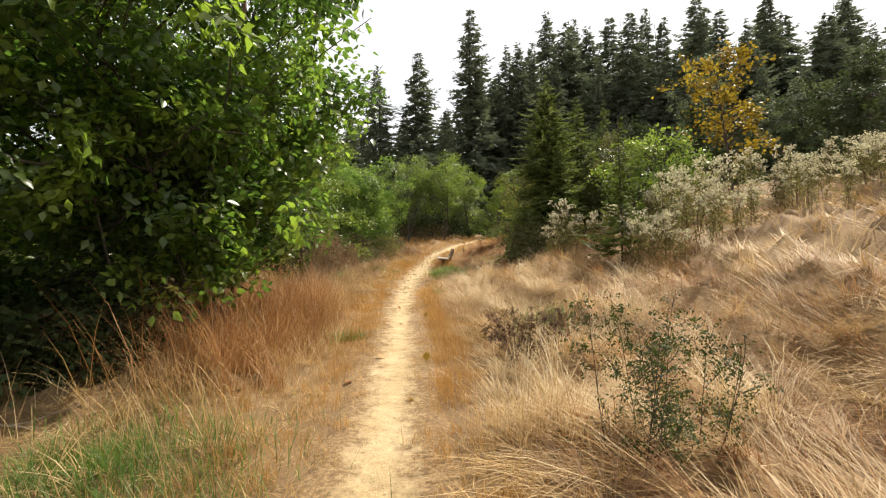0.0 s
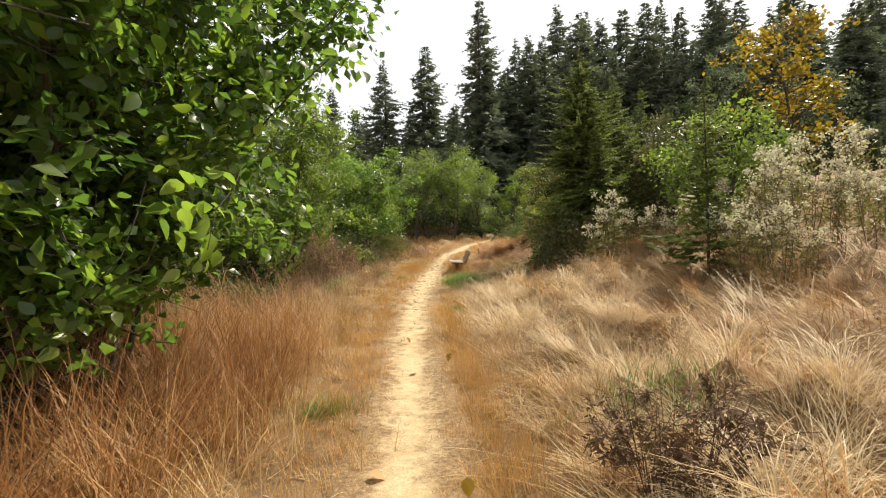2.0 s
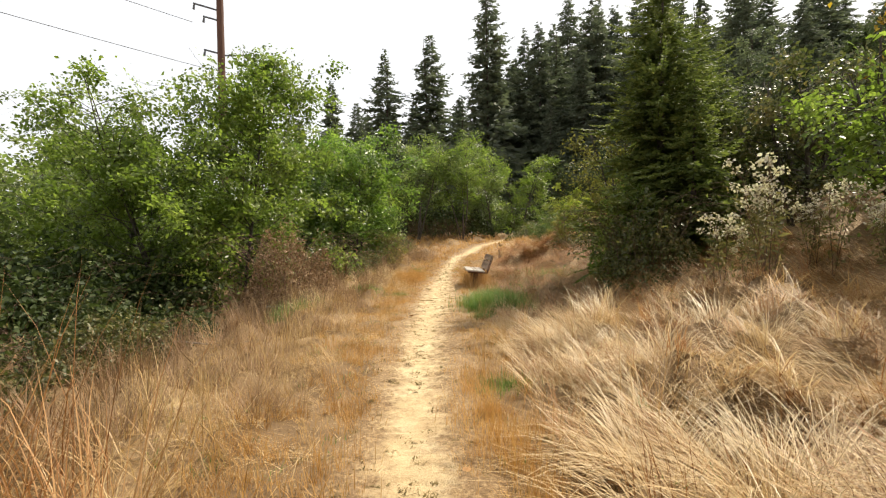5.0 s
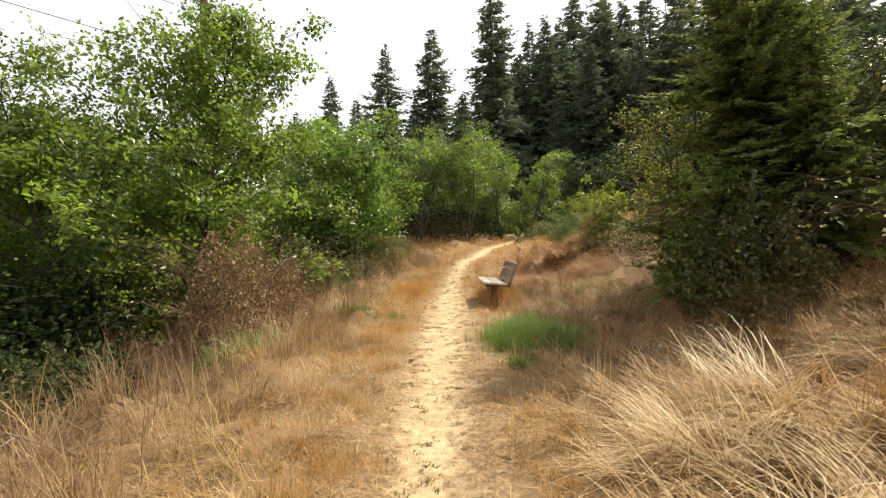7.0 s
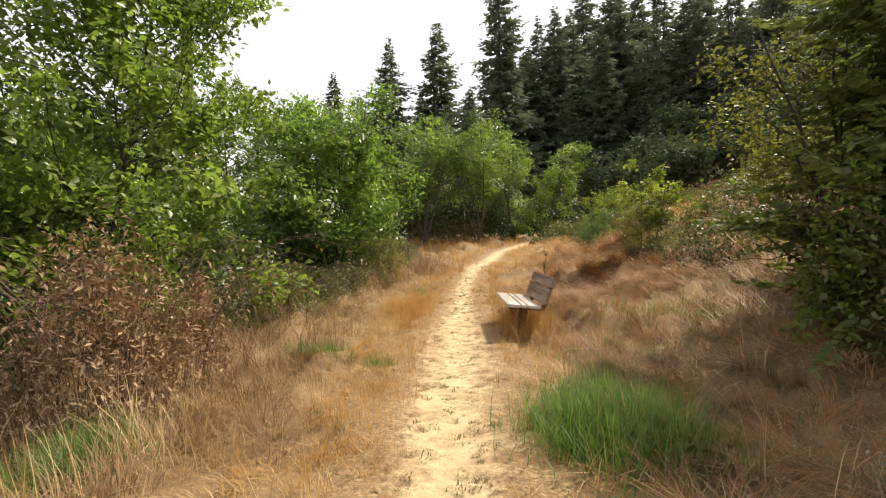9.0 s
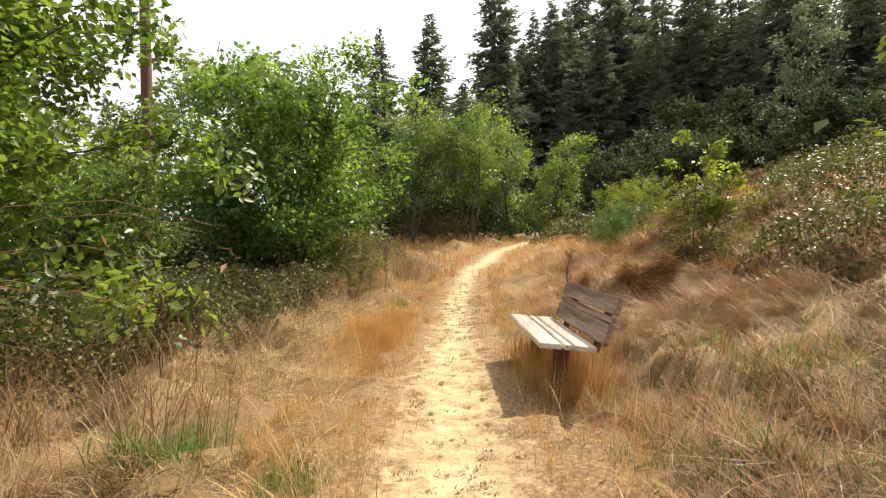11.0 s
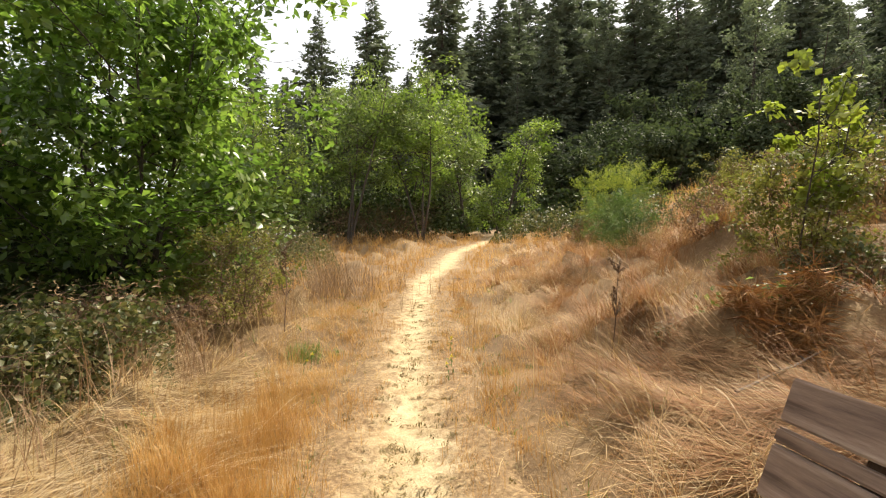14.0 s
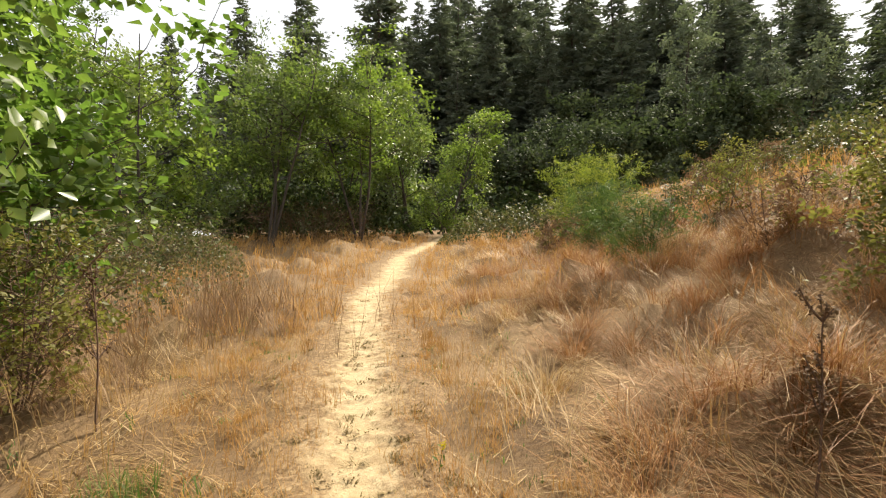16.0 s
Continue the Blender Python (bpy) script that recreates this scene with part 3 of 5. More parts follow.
leafy("poplar_shrub", -3.3, 7.0, 7.4, 4.0, 0.1, 25000, 0.125, M_POPLAR, 3, "big leafy green poplar shrub overhanging the trail", "tree", stems=5, limbs=95, fine=True, trunk_r=0.07, spread=0.17, rise=0.1, twigs=4, room=poplar_room, shape=1.5, single=lambda x, y, z: x > -1.3 and z > 1.5 and y < 8.2)
leafy("poplar_shrub", -2.4, 7.5, 5.6, 2.6, 0.2, 14000, 0.12, M_POPLAR, 4, "leafy green poplar stem leaning over the rust-brown grass", "tree", stems=3, limbs=60, fine=True, trunk_r=0.028, spread=0.17, rise=0.1, room=poplar_room, shape=1.4)
leafy("poplar_shrub", -1.95, 6.7, 5.4, 1.8, 0.4, 8500, 0.125, M_POPLAR, 17, "slender poplar stem with leaves reaching over the trail", "tree", stems=2, limbs=44, trunk_r=0.025, spread=0.17, rise=0.1, room=poplar_room)
leafy("poplar_shrub", -2.7, 6.5, 3.4, 1.9, 0.2, 8500, 0.13, M_POPLAR, 16, "low leafy skirt of young poplar shoots over the grass", "tree", stems=5, limbs=60, trunk_r=0.02, spread=0.16, rise=0.0, room=lambda x, y, z: x < -1.15 and z > 0.85 and y > 4.6)
leafy("poplar_shrub", -3.9, 10.4, 5.6, 2.3, 0.22, 11500, 0.13, M_POPLAR, 15, "leafy green poplar shading the tall rust-brown grass", "tree", stems=3, limbs=50, trunk_r=0.04, spread=0.18, room=lambda x, y, z: x < -2.6 and y < 12.0 and z > 1.4, shape=1.3)
leafy("poplar_shrub", -7.0, 7.5, 6.6, 3.6, 0.05, 11000, 0.2, M_POPLAR, 5, "big leafy green poplar shrub in the dark thicket", "tree", stems=4, limbs=50, trunk_r=0.07, spread=0.2, twigs=3)
leafy("poplar_shrub", -5.2, 3.6, 7.0, 2.9, 0.03, 15000, 0.15, M_POPLAR, 6, "big leafy green poplar shrub at the meadow's edge", "tree", stems=4, limbs=60, trunk_r=0.06, spread=0.2, twigs=3, room=poplar_room, shape=1.5)
leafy("alder_tree", -4.9, 20.7, 7.7, 2.7, 0.04, 31000, 0.12, M_LEAF_LIGHT, 7, "young green alder tree with slender dark stems", stems=1, limbs=84, trunk_r=0.05, shape=0.75)
leafy("alder_tree", -6.4, 19.9, 5.8, 2.1, 0.05, 11000, 0.105, M_LEAF_LIGHT, 14, "small green alder beside the taller one", stems=2, limbs=50, trunk_r=0.035, shape=0.8)
leafy("alder_tree", -8.4, 21.5, 4.3, 2.5, 0.03, 10000, 0.13, M_LEAF_LIGHT, 8, "green alder shrub with leaves down to the brambles", stems=4, limbs=44, spread=0.2)
leafy("alder_tree", -12.5, 24.5, 4.6, 3.4, 0.03, 8000, 0.17, M_LEAF_FAR, 9, "dull green alder shrub in the thicket", stems=4, limbs=40, spread=0.25, twigs=3)
leafy("alder_tree", -9.6, 15.0, 3.6, 2.8, 0.03, 9000, 0.15, M_LEAF_LIGHT, 10, "green alder shrub in the thicket", stems=4, limbs=44, spread=0.22)
leafy("alder_tree", -3.6, 29.0, 6.0, 2.5, 0.02, 24000, 0.145, M_LEAF, 11, "bright green alder with large leaves down to the ground", stems=5, limbs=84, spread=0.2, trunk_r=0.03, per=30)
leafy("alder_tree", -8.7, 27.6, 3.9, 2.0, 0.03, 11000, 0.13, M_LEAF_LIGHT, 12, "green alder in the thicket below the pole", stems=4, limbs=50, spread=0.2)
leafy("alder_tree", -11.0, 34.0, 4.4, 2.6, 0.03, 8000, 0.17, M_LEAF_FAR, 13, "green alder in the thicket", stems=3, limbs=44, spread=0.25, twigs=3)
for k, (x, y, h, r, low) in enumerate(((-4.6, 39.5, 6.4, 2.6, 0.04), (-1.6, 41.5, 7.4, 2.6, 0.38), (1.6, 43.0, 7.6, 2.6, 0.38), (4.2, 46.0, 6.8, 2.3, 0.1), (6.6, 49.0, 7.0, 2.3, 0.05), (-2.6, 46.5, 8.4, 3.0, 0.03), (1.0, 48.0, 8.4, 3.0, 0.03), (-7.5, 44.0, 8.4, 3.4, 0.03))):
    leafy("alder_tree", x, y, h, r, low, 9000, 0.15, M_LEAF_FAR if k % 2 else M_LEAF_LIGHT, 20 + k, "green alder in the grove where the trail bends", stems=3, limbs=48, group="alders of the grove", trunk_r=0.06, spread=0.25, twigs=3, per=60)
for k, (x, y, h, r) in enumerate(((-17, 53, 15.0, 4.2), (-12.5, 54, 12.0, 3.4), (-27, 48, 11, 5), (-24, 52, 12.5, 4.0), (-36, 55, 15, 5.5), (-22, 38, 8, 4.5), (-16, 30, 4.8, 3.8), (-15, 20, 5.5, 3.6), (-13, 10, 6.0, 4.0), (-12, 3, 8.0, 4.0))):
    leafy("cottonwood_tree", x, y, h, r, 0.04, 4800, 0.38 if y > 35 else 0.26, M_LEAF_FAR, 40 + k, "grey-green cottonwood tree behind the thicket", stems=2, limbs=34, group="trees behind the thicket", trunk_r=0.12, spread=0.4, twigs=3)
for k, (x, y, h, r) in enumerate(((29, 68, 12, 4.2), (40, 70, 21, 5.2), (21, 62, 8, 4.5), (14, 58, 6, 4.5), (34, 56, 7, 4.5), (26, 50, 5, 4), (47, 63, 15, 5), (19, 52, 4.5, 3.5), (37, 46, 7, 4.5))):
    leafy("willow_tree", x, y, h, r, 0.03, 7000, 0.36, M_SILVER if k in (1, 6) else M_WILLOW, 50 + k, "dull green willow at the foot of the fir forest", stems=3, limbs=34, group="willows before the firs", trunk_r=0.12, spread=0.4, twigs=3)

leafy("maple_tree", 12.9, 19.6, 6.9, 1.8, 0.3, 1900, 0.16, M_YELLOW, 60, "young maple tree turning yellow and orange", limbs=36, trunk_r=0.07, aspect=0.9, spread=0.2)
leafy("elder_shrub", 7.6, 15.6, 3.3, 1.6, 0.05, 6000, 0.12, M_LEAF_LIGHT, 61, "pale green elder shrub among the seeding weeds", "shrub", stems=4, limbs=40)
leafy("elder_shrub", 8.2, 18.9, 3.4, 2.0, 0.05, 7500, 0.12, M_BRAMBLE, 62, "bramble-grown shrub on the bank", "shrub", stems=4, limbs=40)
leafy("elder_shrub", 10.4, 22.0, 4.2, 2.2, 0.05, 6500, 0.14, M_WILLOW, 63, "green elder shrub behind the cedars", "shrub", stems=4, limbs=40)
leafy("elder_shrub", 14.5, 24.0, 4.6, 2.6, 0.05, 6500, 0.17, M_WILLOW, 64, "green elder shrub on the hill", "shrub", stems=4, limbs=40)
leafy("elder_shrub", 16.5, 17.5, 5.0, 2.8, 0.05, 6500, 0.17, M_WILLOW, 65, "green elder shrub on the hilltop", "shrub", stems=4, limbs=40)

conifer("fir_sapling", 5.25, 11.5, 3.4, 0.8, 70, M_CEDAR, "small green fir sapling with a spreading skirt", low=0.06, whorls=26, per=9, twig=0.11, droop=0.15, trunk_r=0.028, sparse=0.2, vary=(0.4, 1.3), upturn=0.3)
leafy("elder_shrub", 4.75, 19.7, 3.9, 1.15, 0.03, 5200, 0.085, M_LIME_DULL, 66, "olive-green shrub grown into the side of the cedar", "shrub", stems=4, limbs=50, trunk_r=0.03, spread=0.14)
CEDAR = dict(low=0.03, twig=0.15, droop=0.42, upturn=0.3, taper=0.7, vary=(0.4, 0.98), lump=0.25, mess=2.6, blade=0.17, sparse=0.2, gap=0.33)
conifer("cedar_tree", 5.45, 19.6, 6.7, 2.7, 71, M_CEDAR, "dense dark green cedar hung with bramble", whorls=60, per=17, trunk_r=0.14, **CEDAR)
conifer("cedar_tree", 7.0, 20.9, 5.4, 2.3, 73, M_CEDAR, "dense green cedar grown into its neighbour", whorls=40, per=12, trunk_r=0.12, **CEDAR)
conifer("cedar_tree", 5.6, 18.4, 3.6, 1.6, 74, M_CEDAR, "low green cedar at the foot of the tall one", whorls=34, per=12, trunk_r=0.08, **CEDAR)
conifer("cedar_tree", 9.0, 23.2, 5.4, 1.7, 72, M_CEDAR, "green cedar behind the larger one", whorls=34, per=10, trunk_r=0.12, **CEDAR)

# forest of tall firs
FIR_KINDS = ((38, 8.6, 0.10, 9), (36, 8.0, 0.2, 9), (33, 9.0, 0.12, 9), (40, 8.6, 0.24, 9), (37, 7.4, 0.22, 9))
FIRS = [(-24, 113, 33), (-10.7, 99, 34), (-2, 101, 37), (-5.8, 110, 28), (3.5, 108, 27), (7.9, 87, 39), (3.5, 98, 25), (12.5, 94, 29), (17.5, 94, 36), (21, 99, 38), (26.5, 92, 39), (23, 86, 28),
        (32, 90, 35), (37, 88, 43), (42, 86, 41), (47, 84, 46), (52, 86, 42), (58, 82, 46), (63, 85, 43), (70, 80, 44), (76, 74, 44), (81, 66, 46),
        (33, 100, 46), (44, 98, 49), (55, 97, 47), (66, 95, 50), (78, 90, 50), (15, 106, 30), (28, 106, 40), (-17, 116, 27), (-33, 118, 27), (-58, 100, 24), (60, 72, 36), (70, 62, 36), (50, 75, 35), (39, 80, 30), (29, 82, 24), (46, 66, 24), (17, 84, 20), (10, 100, 26), (56, 60, 28)]
BACK = random.Random(31)
FIRS += [(x + BACK.uniform(-2.2, 2.2), 112 + BACK.uniform(-3, 8), (29 if x < 8 else 41 if x < 26 else 52) * BACK.uniform(0.86, 1.06)) for x in range(-16, 118, 5)]
proto = {}
for k, (x, y, h) in enumerate(FIRS):
    kind = (k * 3 + k // 5) % 5
    h *= 0.86 if x > 55 else 0.9 if x > 31 else 1.0
    kh, kr, sp, per = FIR_KINDS[kind]
    if kind not in proto:
        proto[kind] = conifer("fir_tree", x, y, kh, kr, 80 + kind, M_FIR, "tall dark green fir at the edge of the forest", whorls=66, twig=1.35, droop=0.5, group="forest firs", z=3.0, low=0.05, sparse=sp, per=per, taper=0.72, upturn=0.3, vary=(0.4, 1.2), lump=0.25, mess=1.9, blade=0.15, gap=0.36)
        tree = proto[kind]
    else:
        tree = copy_thing(proto[kind], Matrix.Translation((x, y, 3.0)) @ pose(0, 0, 0, 0, 0, 77 * k))
    w = h / kh * (1.0 + 0.22 * ((k * 7) % 5) / 4)
    tree.scale = (w, w, h / kh)

# ---- low thickets ----
BR = "tangled green and brown bramble thicket along the trail"
for k, (x, y, rx, ry, h, n) in enumerate(((-5.0, 13.2, 1.3, 1.2, 0.8, 4500), (-4.35, 14.7, 0.95, 1.0, 1.15, 4200), (-4.5, 23.4, 1.9, 1.7, 1.15, 6500), (-4.0, 25.8, 1.7, 1.4, 1.25, 6500), (-6.8, 23.5, 2.4, 2.2, 1.6, 5000), (-5.8, 11.0, 2.2, 1.8, 1.3, 4000), (-3.2, 33.0, 2.2, 2.2, 1.5, 4500), (-4.5, 36.0, 3.0, 2.0, 1.8, 4500), (-3.1, 24.1, 0.9, 1.4, 0.85, 3600), (-2.75, 26.1, 0.85, 1.1, 0.95, 3600))):
    thicket("bramble", x, y, rx, ry, h, int(n * 1.5), 0.066, M_BRAMBLE, 100 + k, BR, "bramble", canes=90, up=0.2, group="brambles beside the trail")
# undergrowth fill; its dark leaf colour supplies shade in hollows and below the poplars
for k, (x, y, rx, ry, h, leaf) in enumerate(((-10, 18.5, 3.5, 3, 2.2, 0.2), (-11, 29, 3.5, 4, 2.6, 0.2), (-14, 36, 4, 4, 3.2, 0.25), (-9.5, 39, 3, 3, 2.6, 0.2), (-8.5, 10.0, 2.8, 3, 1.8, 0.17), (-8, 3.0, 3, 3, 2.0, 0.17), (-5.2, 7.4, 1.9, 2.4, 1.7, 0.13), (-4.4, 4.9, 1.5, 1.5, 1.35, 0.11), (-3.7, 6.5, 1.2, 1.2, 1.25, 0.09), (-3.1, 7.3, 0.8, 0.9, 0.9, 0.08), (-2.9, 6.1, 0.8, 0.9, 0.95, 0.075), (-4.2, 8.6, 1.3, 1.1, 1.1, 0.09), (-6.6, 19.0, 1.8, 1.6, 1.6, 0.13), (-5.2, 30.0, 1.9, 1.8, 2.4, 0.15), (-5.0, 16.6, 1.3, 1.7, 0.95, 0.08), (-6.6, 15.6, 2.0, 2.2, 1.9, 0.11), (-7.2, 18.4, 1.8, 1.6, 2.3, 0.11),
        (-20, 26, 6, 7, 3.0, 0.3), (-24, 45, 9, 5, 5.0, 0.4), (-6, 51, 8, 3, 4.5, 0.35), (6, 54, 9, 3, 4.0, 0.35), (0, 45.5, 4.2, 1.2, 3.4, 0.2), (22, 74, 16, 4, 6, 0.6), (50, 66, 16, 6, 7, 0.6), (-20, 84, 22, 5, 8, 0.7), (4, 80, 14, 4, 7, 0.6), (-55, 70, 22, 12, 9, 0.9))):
    thicket("undergrowth", x, y, rx, ry, h, 3600, leaf * 1.12, M_DARK, 130 + k, "dense green undergrowth filling the thicket, its leaves coloured dark as shade", "undergrowth", canes=40, group="undergrowth", fill=0.75)
thicket("dead_brush", -0.2, 42.6, 2.6, 1.0, 2.2, 3000, 0.16, M_DEAD, 160, "dark dead brush in the hollow under the alders", "dead shrub", canes=90, aspect=0.1, fill=0.9, up=0.0)
thicket("bracken_heap", -3.05, 18.7, 1.05, 1.0, 1.95, 9000, 0.075, M_BRACKEN, 110, "heap of dead reddish-brown bracken beside the alder", "bracken", canes=80, aspect=0.35)
thicket("bracken_heap", -2.9, 27.2, 1.0, 0.9, 0.95, 3600, 0.07, M_BRACKEN, 111, "dead brown bracken under the yellowing shrub", "bracken", canes=50, aspect=0.35)
leafy("snowberry_shrub", -1.95, 28.2, 1.35, 0.8, 0.03, 4200, 0.048, M_LIME_DULL, 112, "yellowing snowberry shrub beside the trail", "shrub", stems=9, limbs=90, trunk_r=0.008, spread=0.06, bark=M_STEM)
thicket("bramble", 8.2, 42.5, 3.6, 1.8, 1.6, 5500, 0.13, M_BRAMBLE, 113, "silvery bramble bank where the trail bends", "bramble", canes=50)
thicket("bramble", 4.4, 17.9, 0.9, 1.1, 1.7, 4200, 0.08, M_BRAMBLE, 114, "yellow-green bramble climbing over the cedar's foot", "bramble", canes=50, fill=0.8)
thicket("bramble", 4.35, 18.8, 0.8, 0.9, 2.5, 3200, 0.085, M_LEAF_LIGHT, 122, "light green bramble climbing high into the cedar", "bramble", canes=30, fill=0.9)
thicket("bramble", 6.0, 24.2, 1.5, 1.4, 0.9, 4200, 0.08, M_BRAMBLE, 115, "green bramble sprawling on the bank behind the bench", "bramble", canes=60)
thicket("bramble", 9.2, 27.6, 2.6, 2.4, 1.1, 5000, 0.095, M_BRAMBLE, 116, "green bramble on top of the bank", "bramble", canes=60)
thicket("bramble", 3.75, 25.75, 0.55, 0.5, 0.3, 260, 0.085, M_GRASS, 123, "fresh green bramble shoots creeping over the brown grass", "bramble", canes=16, fill=0.9)
thicket("bramble", 4.75, 25.9, 0.6, 0.5, 0.45, 1300, 0.07, M_BRAMBLE, 124, "green and brown bramble before the hazel", "bramble", canes=40)
thicket("bramble", 13.5, 33.0, 3.4, 2.8, 1.3, 4000, 0.13, M_BRAMBLE, 117, "green bramble on the hill", "bramble", canes=40)
BROOM = dict(category="shrub", stems=12, limbs=110, trunk_r=0.01, spread=0.07, aspect=0.16, rise=0.6, twigs=3, bark=M_BROOM)
leafy("broom_bush", 7.3, 36.4, 2.7, 1.3, 0.03, 8000, 0.10, M_LIME, 118, "yellow-green broom bush on the bank", **BROOM)
leafy("broom_bush", 8.9, 37.6, 2.1, 1.1, 0.03, 5500, 0.10, M_LIME, 121, "yellow broom bush behind the larger one", **BROOM)
leafy("broom_bush", 6.2, 33.6, 1.5, 0.95, 0.03, 5500, 0.10, M_BROOM, 119, "feathery green broom bush beside the trail", **BROOM)
for k in range(28):
    r = random.Random(k + 500)
    x, y = r.uniform(5.2, 13.5), r.uniform(27.5, 37.0)
    leafy("scrub", x, y, r.uniform(0.6, 1.3), r.uniform(0.35, 0.7), 0.04, 900, 0.06, (M_LIME_DULL, M_BRACKEN, M_BRAMBLE, M_LIME_DULL)[k % 4], 520 + k, "low dry scrub bush on the bank", "shrub", stems=6, limbs=40, trunk_r=0.008, spread=0.07, group="scrub on the bank", bark=M_STEM, twigs=3)
leafy("scrub", 5.2, 26.9, 1.75, 0.9, 0.03, 6500, 0.06, M_LIME_DULL, 560, "leafy green-brown scrub around the hazel's foot", "shrub", stems=7, limbs=50, trunk_r=0.008, spread=0.07, group="scrub on the bank", bark=M_STEM)
leafy("hazel_sapling", 5.15, 26.9, 3.0, 0.5, 0.3, 1200, 0.10, M_LIME, 120, "thin hazel sapling with yellow-green leaves", "sapling", stems=3, limbs=22, trunk_r=0.014, aspect=0.85, spread=0.07, rise=1.0)

# ---- grass ----
def swirl(x, y):
    return 2.6 + 1.5 * wobble(x, y, 3.2, 21) + 0.7 * wobble(x, y, 1.1, 22)


def scatter(rs, n, x0, x1, y0, y1, keep, edge=0.85):
    x, y = rs.uniform(x0, x1, n), rs.uniform(y0, y1, n)
    off = np.abs(x - trail_x(y)) / (np.interp(y, TRAIL_Y, TRAIL_W) * 0.5)
    p = keep(x, y, x - trail_x(y)) * np.clip((off - edge) / 0.5, 0, 1)
    sel = rs.rand(n) < p
    return np.stack((x[sel], y[sel]), -1)


M_GRASS_DULL = foliage("dull_grass", (0.06, 0.065, 0.02), (0.14, 0.15, 0.045), (0.28, 0.27, 0.10), 0.35, 0.5, 1.5, 0.3, 1.2)
M_TUFT = foliage("trodden_tuft", (0.10, 0.072, 0.028), (0.20, 0.145, 0.058), (0.36, 0.26, 0.12), 0.2, 0.6, 2.0, 0.2, 1.0)


def clearing(x, y):
    """Where the long straw gives way: round the fresh grass, the bench and its approach."""
    return 1 - np.clip(1.6 * np.exp(-((x - 1.3) / 0.9) ** 2 - ((y - 18.0) / 1.3) ** 2) + 1.5 * np.exp(-((x - 2.2) / 1.6) ** 2 - ((y - 21.0) / 1.8) ** 2) + 0.75 * np.exp(-((x - 3.2) / 1.3) ** 2 - ((y - 17.5) / 1.7) ** 2), 0, 1)


rs = np.random.RandomState(77)
# blond laid straw on the right-hand meadow
p = scatter(rs, 2900, 1.1, 6.5, 1.0, 22, lambda x, y, d: np.clip((d - 0.75) / 0.4, 0, 1) * (0.3 + 0.7 * (wobble(x, y, 1.6, 23) > -0.25)) * clearing(x, y))
grass("straw_grass", p, 0.72, 0.0075, M_STRAW, rs, (1.2, 1.68), swirl, 3, "long pale straw laid in swirls", 0.7, clump=(18, 0.10))
p = scatter(rs, 2600, 5, 14, 1.0, 24, lambda x, y, d: 0.9 + 0 * x)
grass("straw_grass", p, 0.65, 0.012, M_STRAW, rs, (1.15, 1.65), swirl, 2, "pale straw on the hillside", 0.7, clump=(9, 0.16))
p = scatter(rs, 1500, 1.2, 6.5, 1.5, 22, lambda x, y, d: np.clip((d - 0.8) / 0.4, 0, 1))
grass("rust_grass", p, 0.5, 0.006, M_RUST, rs, (0.8, 1.5), swirl, 3, "brown grass among the straw", 0.9, clump=(22, 0.09))
# bright blond locks
p = scatter(rs, 400, 1.3, 3.3, 8.0, 15.5, lambda x, y, d: np.clip((d - 1.1) / 0.4, 0, 1) * (wobble(x, y, 1.4, 24) > -0.1))
grass("straw_grass", p, 0.72, 0.0075, M_BLOND, rs, (0.75, 1.85), swirl, 4, "bleached blond straw fanned out in locks", 0.9, clump=(24, 0.07))
p = scatter(rs, 110, 1.3, 3.2, 3.5, 8.0, lambda x, y, d: np.clip((d - 0.9) / 0.3, 0, 1) * (wobble(x, y, 1.2, 25) > 0.0))
grass("straw_grass", p, 0.6, 0.007, M_BLOND, rs, (0.4, 1.5), None, 4, "bleached blond straw hanging over the verge", 0.9, clump=(26, 0.06))
# short fuzz on both verges
p = scatter(rs, 9000, -2.2, 2.6, 1.0, 34, lambda x, y, d: np.exp(-(np.abs(d) / 1.25) ** 4) * (0.3 + 0.7 * (wobble(x, y, 1.3, 31) > -0.1)), 0.7)
grass("bent_grass", p, 0.17, 0.0045, M_FUZZ, rs, (0.25, 0.9), None, 2, "short orange-brown dry grass on the trail's verges", clump=(18, 0.055))
p = scatter(rs, 9000, -1.8, 2.6, 1.0, 34, lambda x, y, d: np.exp(-(np.abs(d) / 1.15) ** 4) * (0.25 + 0.75 * (wobble(x, y, 0.7, 36) > -0.1)), 0.4)
grass("bent_grass", p, 0.07, 0.005, M_STRAW, rs, (0.6, 1.4), None, 2, "stubble of trodden dry grass along the trail", clump=(12, 0.05))
p = scatter(rs, 900, -1.9, 2.2, 1.0, 30, lambda x, y, d: np.clip(0.12 * (np.abs(d) > 0.5) + (y < 12.5) * np.exp(-((d - 0.62) / 0.22) ** 2) + (y > 19) * (y < 26.5) * np.exp(-((d + 0.95) / 0.3) ** 2) + 0.6 * (y > 8) * (y < 19) * np.exp(-((d + 0.85) / 0.3) ** 2), 0, 1) * np.exp(-(np.abs(d) / 1.5) ** 6) * (wobble(x, y, 1.5, 32) > -0.35), 1.0)
grass("bent_grass", p, 0.27, 0.0038, M_FUZZ, rs, (0.1, 0.6), None, 2, "hazy tufts of fine orange bent grass", clump=(55, 0.09))
p = scatter(rs, 900, -0.6, 1.9, 4.6, 13.5, lambda x, y, d: np.exp(-((d - 0.62) / 0.16) ** 2) * (wobble(x, y, 1.1, 38) > -0.45) + 0.6 * np.exp(-((d + 0.62) / 0.15) ** 2) * (wobble(x, y, 1.1, 39) > 0.0), 1.0)
